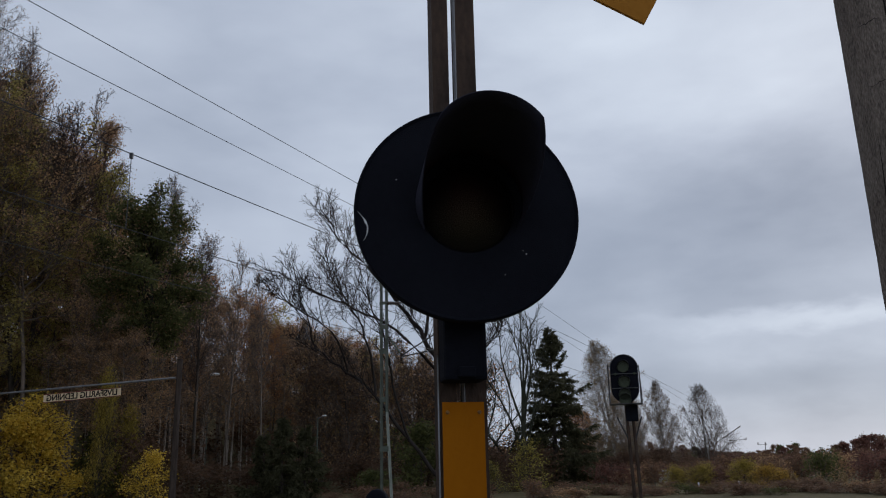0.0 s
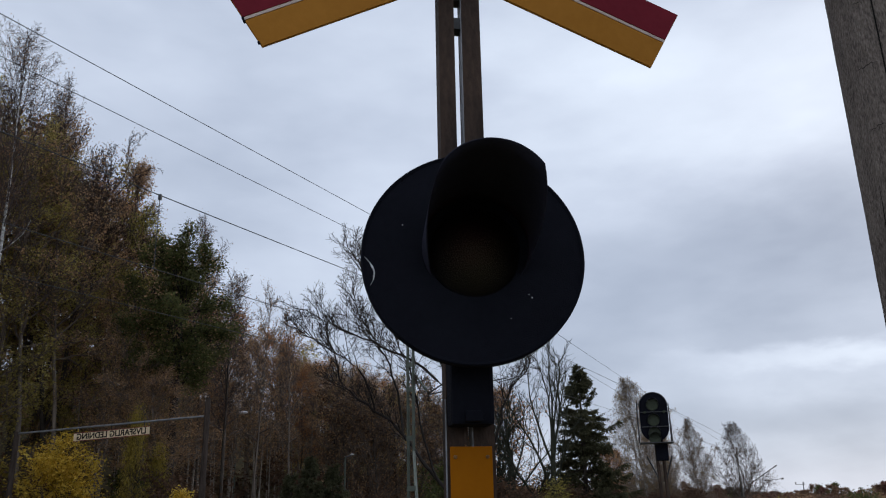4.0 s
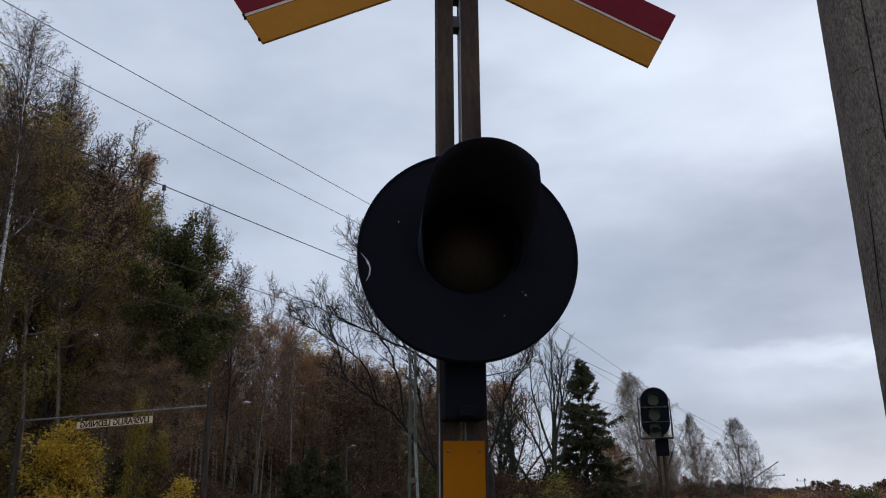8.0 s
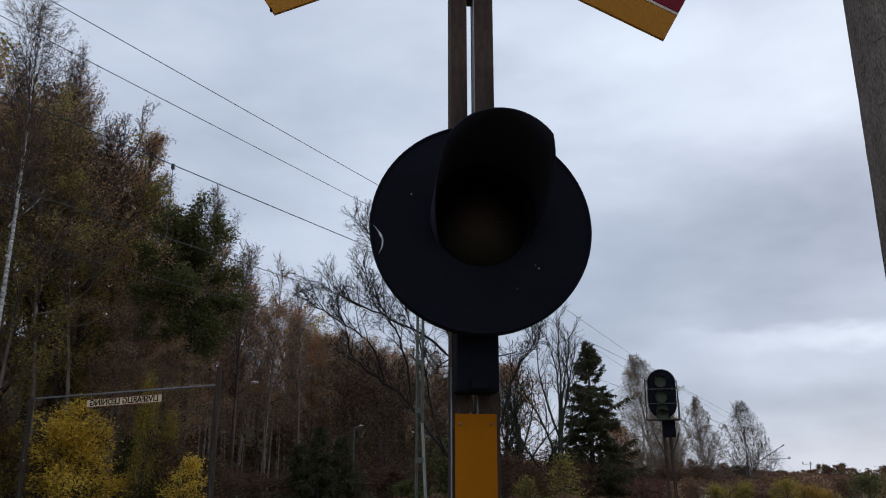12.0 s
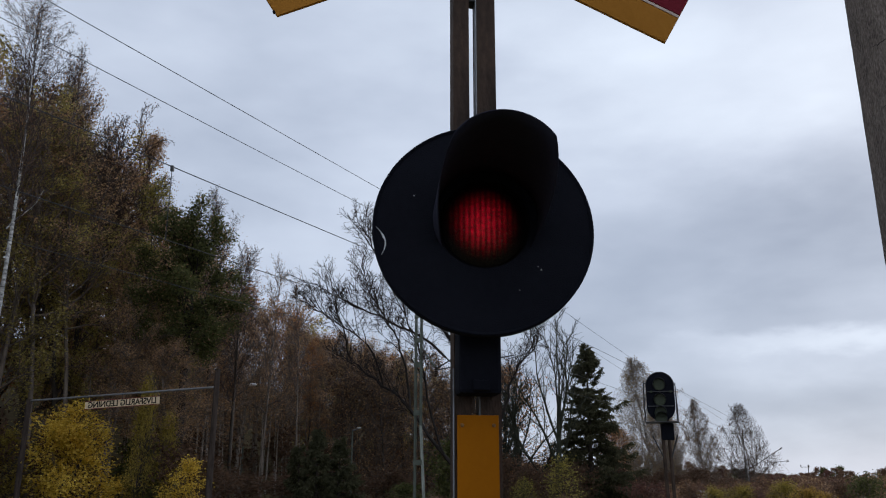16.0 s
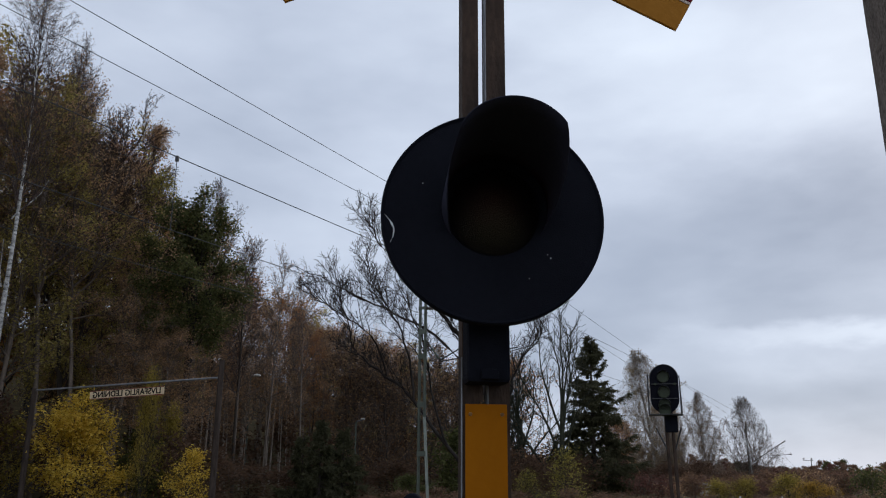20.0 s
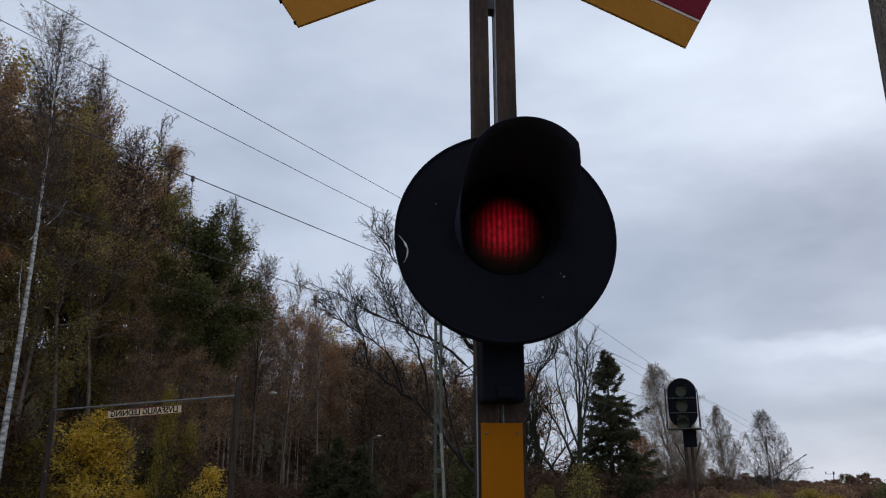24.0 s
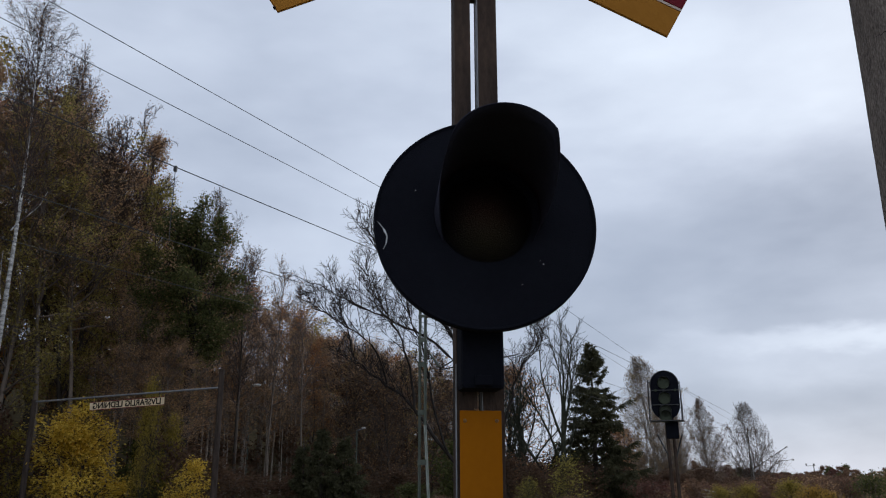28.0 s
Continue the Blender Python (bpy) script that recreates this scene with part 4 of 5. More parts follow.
def put(ob, x, y, rz=0.0, scale=1.0, wide=None):
    k = wide or scale
    ob.scale = (k, k, scale)
    ob.matrix_basis = pose(x, y, ground_z(x, y) - 0.1, 0, 0, rz) @ Matrix.Diagonal((k, k, scale, 1))
    return ob


def twin(ob, x, y, rz, scale, wide=None):
    k = wide or scale
    m = pose(x, y, ground_z(x, y) - 0.1, 0, 0, rz)
    c = copy_thing(ob, m)
    c.matrix_basis = m @ Matrix.Diagonal((k, k, scale, 1))
    return c


def tall(t):
    return 0.45 + 0.55 * math.sin(math.pi * (0.15 + 0.8 * t))


def wood_trees():
    """Kinds of tree in the hillside wood, each 15 m tall, with thin bare lower trunks; then plainer ones for further up."""
    kinds = []
    for seed, mat, text, count, bark, start in (
            (11, OLIVE, "slender tree with thinning olive autumn leaves", 13000, PALEBARK, 0.34), (12, RUST, "slender tree with rust-brown autumn leaves", 12000, BARK, 0.30),
            (13, BROWN, "slender tree with sparse brown leaves", 9500, PALEBARK, 0.42), (14, OLIVE, "slender leafy tree in faded green", 14500, PALEBARK, 0.25),
            (15, BROWN, "nearly bare slender grey tree", 2200, PALEBARK, 0.40), (16, RUST, "half-bare tree with rust-brown leaves", 8500, BARK, 0.2),
            (17, BROWN, "tall grey trunk with a few brown leaves", 5000, PALEBARK, 0.5)):
        w = grow(seed, 15, 0.11, 24, start, 3.1, 40, 3, (7, 5), (0.07, 0.05, 0.02), 0.17, 0.62, 0.52, 0.009, shape=tall)
        # front kinds take lighter TWIG, which paints in the sky light on them
        kinds.append(tree_thing("forest_tree", w, bark, [("crown", count, 0.046, mat, 0.15, 0.04, "", 0.9)], text, "tree", "hillside wood", TWIG))
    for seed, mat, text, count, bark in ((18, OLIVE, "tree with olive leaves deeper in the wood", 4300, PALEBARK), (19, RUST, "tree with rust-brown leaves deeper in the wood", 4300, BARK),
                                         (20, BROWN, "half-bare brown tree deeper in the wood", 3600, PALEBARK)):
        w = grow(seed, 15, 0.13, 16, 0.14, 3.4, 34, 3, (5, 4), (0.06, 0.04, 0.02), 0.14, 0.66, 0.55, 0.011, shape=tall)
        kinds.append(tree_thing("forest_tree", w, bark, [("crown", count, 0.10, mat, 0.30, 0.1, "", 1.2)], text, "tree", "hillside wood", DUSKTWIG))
    return kinds


OAK, BIRCH = Vector((-13.75, 37.3, 0)), Vector((-18.95, 30.5, 0))


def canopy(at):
    """How high the wood's trees reach: their skyline by bearing from the camera, fitted to its view."""
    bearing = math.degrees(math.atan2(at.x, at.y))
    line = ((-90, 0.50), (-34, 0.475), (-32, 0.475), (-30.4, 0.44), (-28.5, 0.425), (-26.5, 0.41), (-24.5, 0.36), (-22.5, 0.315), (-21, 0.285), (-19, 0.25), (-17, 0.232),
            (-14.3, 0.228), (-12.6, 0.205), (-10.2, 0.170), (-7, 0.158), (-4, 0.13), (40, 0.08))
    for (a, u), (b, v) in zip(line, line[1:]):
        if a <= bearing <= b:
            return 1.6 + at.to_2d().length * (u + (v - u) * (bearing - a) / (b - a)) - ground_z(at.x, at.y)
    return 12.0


def hillside_wood():
    kinds = wood_trees()
    rng, used = random.Random(3), set()
    # rows that follow the railway, from the edge of the wood up the hill
    for row, (p0, step) in enumerate(((32.0, 2.1), (34.3, 2.3), (38, 2.8), (43.5, 3.2), (50, 3.6))):
        s = 4.0 + row * 0.7
        while s < (50 if row == 4 else 72 + row * 5):
            p = p0 + rng.uniform(-1.2, 1.2) + 5 * smooth_step(30, 40, s) - 12 * smooth_step(60, 110, s)
            at = along(s + rng.uniform(-0.8, 0.8), p)
            step_on = step * rng.uniform(0.75, 1.3) * (1 - 0.18 * smooth_step(30, 40, s) + 0.4 * smooth_step(55, 80, s))
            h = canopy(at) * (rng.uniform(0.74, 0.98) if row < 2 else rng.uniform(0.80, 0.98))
            if row > 1 or s > 66:
                pick = rng.choices((7, 8, 9), (3, 1, 4) if s < 30 else (0.4, 2.4, 4))[0]
            else:
                pick = rng.choices(range(7), (6, 0.3, 2.0, 5.0, 1.0, 0.3, 2.5) if s < 30 else (0.5, 2, 4, 0.5, 4.5, 3, 5))[0]
            s += step_on
            # the oak and the white birch stand free before the wood
            if row < 2 and ((at - OAK).length < 3.4 or (at - BIRCH).length < 2.0):
                continue
            k = max(5.0, h) / 15
            f = put if pick not in used else twin
            used.add(pick)
            f(kinds[pick], at.x, at.y, rng.uniform(0, 360), k, max(0.8, k) * rng.uniform(0.9, 1.2))
    for pick, x, y, k in ((2, -12.9, 35.4, 0.46), (2, -14.6, 35.2, 0.50), (2, -13.6, 35.9, 0.52), (2, -16.4, 35.6, 0.66)):
        twin(kinds[pick], x, y, 50 * x, k, 0.85)
    for x, y in ((-14.2, 46.8), (-12.6, 47.6), (-11.2, 50.2), (-16.0, 46.2)):
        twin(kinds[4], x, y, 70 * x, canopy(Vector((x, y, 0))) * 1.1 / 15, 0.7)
    # thin pale saplings crowd the foot of the wood
    w = grow(21, 10, 0.058, 18, 0.5, 1.3, 50, 2, (6,), (0.05, 0.03), 0.12, 0.6, 0.5, 0.007, bend=0.02)
    thin = tree_thing("sapling", w, SAPLINGBARK, [("crown", 350, 0.06, BROWN, 0.15, 0.05, "")], "thin pale sapling with few leaves", "sapling", "saplings at the wood's foot", TWIG)
    for k in range(64):
        s = 25 + 27 * (k + rng.random()) / 64
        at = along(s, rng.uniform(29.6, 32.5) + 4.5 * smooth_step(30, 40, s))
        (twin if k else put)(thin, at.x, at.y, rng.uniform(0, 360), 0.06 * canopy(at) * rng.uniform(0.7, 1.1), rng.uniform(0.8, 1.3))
    for i, ob in enumerate(kinds):
        if i not in used:
            put(ob, *along(70 + 3 * i, 48).xy, 0, 0.8)


hillside_wood()


def white_birch():
    w = grow(31, 20.6, 0.148, 38, 0.58, 3.5, 52, 4, (8, 7, 5), (0.10, 0.03, -0.05, -0.10), 0.11, 0.55, 0.47, 0.0042, bend=0.009, hang=0.35, stout=0.55,
             shape=lambda t: 0.45 + 0.55 * math.sin(math.pi * (0.1 + 0.75 * t)))
    for q in w.v + w.spots:
        q.x -= 0.0032 * max(0.0, q.z - 6) ** 2  # the trunk bows to one side
    ob = tree_thing("birch", w, BIRCHBARK, [("crown", 2600, 0.032, BROWN, 0.18, 0.3, "few small brown leaves", 0.8)], "tall white-barked birch, nearly bare, at the wood's edge", "birch", "", DUSKTWIG)
    ob.matrix_basis = pose(BIRCH.x, BIRCH.y, ground_z(BIRCH.x, BIRCH.y), 0, 0, 0)
    # a pale side stem forks off half-way up
    fork = Wood(36)
    fork.tube(fork.path(Vector((-0.05, 0, 11.2)), Vector((0.6, 0.1, 0.75)), 2.2, 7, 0.08, 0.0), 0.03, 0.01, 6)
    fork.tube(fork.path(Vector((-0.05, 0, 8.4)), Vector((-0.3, 0.1, 0.9)), 2.2, 5, 0.05, 0.05), 0.02, 0.008, 5)
    new("side_stem", mesh_of("side_stem", fork.v, fork.f, BIRCHBARK, True)).parent = ob
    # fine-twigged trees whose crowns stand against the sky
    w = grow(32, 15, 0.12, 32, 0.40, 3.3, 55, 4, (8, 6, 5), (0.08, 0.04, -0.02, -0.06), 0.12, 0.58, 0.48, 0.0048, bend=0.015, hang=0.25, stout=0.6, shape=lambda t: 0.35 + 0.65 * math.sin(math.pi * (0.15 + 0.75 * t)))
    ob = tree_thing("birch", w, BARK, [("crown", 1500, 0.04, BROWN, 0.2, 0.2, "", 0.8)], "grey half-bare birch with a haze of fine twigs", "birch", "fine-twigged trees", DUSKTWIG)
    put(ob, -20.75, 36.3, 20, 1.40, 1.0)
    twin(ob, -24.2, 33.6, 120, 1.45, 1.1)
    twin(ob, -15.2, 45.5, 160, 1.12, 0.9)
    twin(ob, -13.2, 43.6, 250, 0.88, 0.8)
    w = limbed(33, crown_limbs(34, 26, (0.9, 0, 16.8), (1.9, 2.2, 4.0), 9.0, 14.5, 1.3, 0.9), 0.13, (12, 8, 6), (0.02, 0.05, 0.0, -0.08), 0.13, 0.6, 0.38, 0.008, 14.5, (0.5, 0))
    ob = tree_thing("birch", w, BARK, [("crown", 8000, 0.04, BROWN, 0.2, 0.1, "")], "leaning half-bare tree with arching limbs and fine twigs", "tree", "fine-twigged trees", DUSKTWIG)
    put(ob, -19.9, 38.4, 0, 0.965, 1.0)
    # leafy trees of the wood's edge
    for seed, x, y, h, wide, mat, count, text in ((34, -22.9, 33.4, 20.9, 1.15, RUSSET, 46000, "tall dense tree in russet-brown leaf"),
                                                  (35, -19.6, 37.8, 19.6, 0.95, OLIVE, 30000, "leafy olive-green tree at the wood's edge"),
                                                  (37, -16.2, 39.6, 15.8, 0.80, GREENGOLD, 17000, "yellowish-olive tree beside the oak"),
                                                  (38, -18.0, 41.6, 19.0, 0.85, BROWN, 19000, "brown half-leafed tree behind the leaning one"),
                                                  (39, -21.4, 37.8, 20.0, 0.85, BROWN, 22000, "brown leafy tree behind the birch")):
        w = grow(seed, 15, 0.16, 30, 0.2, 3.4, 40, 3, (8, 6), (0.07, 0.05, 0.02), 0.15, 0.65, 0.5, 0.008, shape=tall)
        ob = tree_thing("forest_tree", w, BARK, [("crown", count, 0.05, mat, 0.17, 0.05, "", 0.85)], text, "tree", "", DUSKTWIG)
        put(ob, x, y, 40, h / 15, wide)


white_birch()


def dark_oak():
    w = limbed(41, crown_limbs(42, 30, (0, 0, 10.9), (2.6, 2.5, 4.3), 4.4, 11.0, 0.5), 0.24, (9, 7), (0.03, 0.04, 0.02), 0.18, 0.8, 0.40, 0.010, 11.0)
    ob = tree_thing("oak", w, DARKTWIG, [("crown", 46000, 0.066, OAKGREEN, 0.2, 0.0, "clumped dark green crown", 0.9), ("crown", 3500, 0.06, BROWN, 0.2, 0.2, "a few browned leaves", 1.1)],
                    "dark green oak still in leaf before the wood", "oak")
    put(ob, OAK.x, OAK.y, 0, 1.0, 1.0)


dark_oak()


def stem(w, points, r1, r2):
    """A bent stem through a few points; returns its line."""
    pts, n = [], len(points)
    at = [Vector(p) for p in points]
    for k in range(n - 1):
        a, b, c, d = at[max(k - 1, 0)], at[k], at[k + 1], at[min(k + 2, n - 1)]
        for i in range(4):
            t = i / 4
            p = 0.5 * (2 * b + (c - a) * t + (2 * a - 5 * b + 4 * c - d) * t * t + (3 * b - a - 3 * c + d) * t ** 3)
            pts.append(p + Vector((w.rng.gauss(0, 0.05), w.rng.gauss(0, 0.05), w.rng.gauss(0, 0.04))) * (1 if k + i else 0))
    pts.append(at[-1])
    w.tube(pts, r1, r2, 7)
    return pts


def bare_tree():
    """Two stems from one foot sweep to the side and fan out into upturned limbs and wavy twigs."""
    w = Wood(57)
    spec = dict(levels=3, kids=(8, 5), lift=(0.10, 0.14, 0.14), wob=0.15, spread=0.90, shrink=0.50, tip=0.0085, leaf_from=2, hang=0.0, end=2, thin=0.42)
    stems = [stem(w, ((0, 0, -0.3), (-1.7, 0, 2.15), (-3.9, 0.2, 4.95), (-5.3, 0.3, 6.2), (-6.9, 0.3, 7.4), (-7.5, 0.3, 9.4)), 0.11, 0.025),
             stem(w, ((0.1, 0.1, -0.3), (0.2, 0.1, 3.0), (-0.5, 0.2, 5.8), (-1.4, 0.3, 7.8), (-2.6, 0.3, 9.4), (-3.8, 0.3, 11.4), (-4.6, 0.2, 13.4)), 0.20, 0.03)]
    w.split = (len(w.v), len(w.f))
    stems += [stem(w, p, r, 0.02) for p, r in (
        (((-0.5, 0.2, 5.8), (-2.8, -0.5, 8.1), (-4.8, -0.8, 9.2), (-6.8, -1.0, 10.0), (-8.4, -1.0, 10.9)), 0.08),
        (((-3.9, 0.2, 4.95), (-4.2, 0.6, 7.0), (-4.9, 1.0, 9.0), (-6.0, 1.2, 10.8), (-6.7, 1.2, 12.6)), 0.07),
        (((0.2, 0.1, 3.0), (0.9, 0.2, 5.6), (1.6, 0.2, 7.2), (2.8, 0.0, 8.4)), 0.07),
        (((-1.4, 0.3, 7.8), (-1.1, 0.0, 10.0), (-0.9, 0.0, 13.0), (-1.5, 0.0, 15.8)), 0.09),
        (((-2.6, 0.3, 9.4), (-4.2, -0.8, 11.3), (-5.6, -1.2, 12.6), (-6.3, -1.0, 14.0)), 0.07),
        (((-5.3, 0.3, 6.2), (-6.0, -0.6, 8.0), (-7.6, -1.0, 9.2), (-8.7, -1.0, 9.8)), 0.05),
        (((-2.2, -0.2, 2.8), (-3.0, -0.8, 5.4), (-3.4, -1.2, 8.0), (-4.6, -1.6, 10.4)), 0.06))]
    for k, line in enumerate(stems):
        n = len(line) - 1
        for i in range(int(n * (1.0 if k < 2 else 1.25))):
            f = n * (0.34 + 0.66 * (i + w.rng.random()) / int(n * (1.0 if k < 2 else 1.25)))
            j = min(int(f), n - 1)
            way = (line[j + 1] - line[j]).normalized()
            d = way * 0.55 + Vector((w.rng.uniform(-0.85, 0.45), w.rng.uniform(-0.6, 0.6), w.rng.uniform(-0.1, 0.75)))
            w.branch(line[j].lerp(line[j + 1], f - j), d, w.rng.uniform(1.3, 2.5) * (1.2 - 0.35 * f / n), 0.026, 1, spec)
    ob = tree_thing("bare_tree", w, DARKTWIG, [], "large leafless tree with sweeping limbs behind the mast", "tree")
    put(ob, 0.30, 41.0, 0, 1.0, 1.0)
    w = limbed(53, [(1.2, 170, 52, 6.5), (2.0, 20, 66, 6.5), (2.6, 200, 60, 7.0), (3.4, 90, 70, 6.5), (4.0, 160, 66, 6.5), (4.6, 300, 72, 6.0), (5.4, 190, 70, 5.5), (5.8, 30, 76, 5.0), (6.2, 130, 84, 5.2)],
               0.24, (12, 8), (0.13, 0.12, 0.10), 0.14, 0.6, 0.42, 0.011, 6.6, (0.3, 0))
    ob = tree_thing("poplar", w, MOSSBARK, [], "leafless tree with upright mossy limbs", "tree", "leafless trees by the spruce", MOSSBARK)
    put(ob, 4.35, 50.0, 0, 0.98, 0.85)
    twin(ob, 2.3, 51.5, 140, 0.72, 0.8)
    twin(ob, 1.2, 54.0, 30, 0.62, 0.9)


bare_tree()


def spruce(x, y, height, label="tall dark green spruce with ragged hanging boughs", seed=61, wide=1.0, group=""):
    """Boughs in loose whorls; sprays of needles hang from each bough's side twigs."""
    rng = random.Random(seed)
    ob = empty("spruce", pose(x, y, ground_z(x, y)), label, "spruce", group)
    w = Wood(seed + 1)
    w.tube([Vector((0, 0, height * k / 10)) for k in range(11)], 0.02 * height, 0.015, 8)
    verts, faces = [], []

    def spray(c, d, l):
        side = d.orthogonal().normalized()
        side.rotate(Matrix.Rotation(rng.uniform(0, 6.28), 3, d))
        b = len(verts)
        verts.extend((c, c + d * l * 0.55 + side * l * 0.2, c + d * l, c + d * l * 0.5 - side * l * 0.2))
        faces.extend(((b, b + 1, b + 2), (b, b + 2, b + 3)))

    t = 0.06
    while t < 0.985:
        for k in range(3):
            a = rng.uniform(0, 6.28)
            reach = wide * (0.12 + 3.5 * (1 - t) ** 0.8) * rng.uniform(0.55, 1.15) * (0.92 + 0.45 * noise.noise((math.cos(a) * 1.3, math.sin(a) * 1.3, t * 11 + seed)))
            d = Vector((math.cos(a), math.sin(a), rng.uniform(-0.5, 0.25) if t < 0.75 else 0.5))
            q = w.path(Vector((0, 0, max(0.03, t + rng.uniform(-0.04, 0.02)) * height)), d, reach, 5, 0.10, 0.03)
            w.tube(q, 0.03 * (1.1 - t), 0.006, 3)
            side = Vector((-math.sin(a), math.cos(a), 0))
            for _ in range(int(29 * reach) + 7):
                f = 0.4 + 4.6 * math.sqrt(rng.random())
                i = min(int(f), 4)
                c = q[i].lerp(q[i + 1], f - i)
                dd = (side * rng.uniform(-1, 1) + (q[i + 1] - q[i]).normalized() * 0.6 + Vector((0, 0, rng.uniform(-1.0, 0.1)))).normalized()
                l = rng.uniform(0.18, 0.5) * min(1.0, 0.35 + reach * 0.45)
                for j in range(7):
                    e = c + dd * l * (j + rng.random()) / 7
                    spray(e, (dd + Vector((rng.gauss(0, 0.5), rng.gauss(0, 0.5), rng.gauss(-0.35, 0.4)))).normalized(), rng.uniform(0.08, 0.2))
        t += (0.0105 if t < 0.9 else 0.008) * 10.4 / height
    trunk = new("trunk", mesh_of("trunk", w.v, w.f, BARK, True))
    trunk.parent = ob
    needles = new("crown", mesh_of("crown", verts, faces, NEEDLE))
    needles.parent = ob


spruce(7.1, 56.0, 10.4, wide=1.0)
for k, (x, y, h) in enumerate(((-7.6, 38.4, 3.7), (-6.7, 39.2, 3.3), (-8.6, 39.2, 3.0))):
    spruce(x, y, h, "young dark spruce under the trees", 63 + 2 * k, 0.36, "young spruces")


def right_birches():
    def weep(seed, centre, radii, trunk, leaves, mat, text, twig, crown, strands, size=0.045):
        """An upright birch; from its branchlets hang long fine strands that the wind blows to one side."""
        limbs = crown_limbs(seed + 100, 26, (0, 0, centre), radii, 0.8, trunk, 2.2, 0.88, -0.7)
        w = limbed(seed, limbs, 0.011 * (centre + radii[2]), (10, 7), (0.05, 0.05, -0.06), 0.12, 0.5, 0.36, 0.008, trunk, (-0.3, 0), end=1)
        hung, tips, rng = Wood(seed + 7), list(w.spots), w.rng
        for _ in range(strands):
            f, a = rng.random() ** 1.35, rng.uniform(0, 2 * math.pi)
            ring = (0.2 + 0.8 * math.sqrt(rng.random())) * math.sin(math.pi * (0.12 + 0.86 * f ** 0.8)) ** 0.8 * (0.95 + 0.6 * noise.noise((math.cos(a) * 1.2, math.sin(a) * 1.2, f * 5 + seed)))
            e = Vector((radii[0] * ring * math.cos(a), radii[1] * ring * math.sin(a), centre + radii[2] * (2 * f - 1)))
            p = min((rng.choice(tips) for _ in range(30)), key=lambda q: (q - e).length_squared)
            way = (e - p).normalized() if (e - p).length > 0.01 else Vector((0, 0, 1))
            q = e + way * 0.12 + Vector((0, 0, 0.12))
            hung.tube((p.lerp(e, max(0.0, 1 - 0.7 / max(0.7, (e - p).length))), q, q + Vector((rng.gauss(-0.16, 0.12), rng.gauss(0, 0.12), -rng.uniform(0.15, 0.5)))), 0.007, 0.0045, 3)
            w.spots.append(q)
        for q in w.v + hung.v + w.spots:
            q.x -= 0.011 * max(0.0, q.z - 1) ** 2  # the wind leans it
        ob = tree_thing("birch", w, BIRCHBARK, [("crown", leaves, size, mat, 0.08, 0.1, crown)], text, "birch", "birches beyond the signal", twig)
        new("weeping_spray", mesh_of("weeping_spray", hung.v, hung.f, twig, True)).parent = ob
        return ob

    a = weep(71, 5.2, (2.5, 2.5, 5.4), 8.2, 34000, PALEGOLD, "hanging birch with thinning pale yellow-brown leaves", PALETWIG, "thin pale yellow-brown crown", 3600, 0.036)
    put(a, 13.5, 68.0, 0, 1.04, 1.15)
    twin(a, 14.9, 71.5, 0, 0.72, 0.55)
    c = weep(73, 3.9, (1.15, 1.15, 3.7), 6.0, 13000, PALEBROWN, "slim birch with brown withered leaves", PALETWIG, "thin pale brown crown", 1500, 0.036)
    put(c, 17.5, 67.6, 0, 1.0, 1.05)
    twin(c, 16.1, 71.0, 0, 0.9, 0.7)
    b = weep(74, 3.9, (2.2, 2.2, 3.4), 5.2, 500, BROWN, "leafless birch with fine grey weeping twigs", TWIG, "last brown leaves", 1900, 0.03)
    put(b, 20.9, 67.5, 0, 1.0, 1.0)


right_birches()


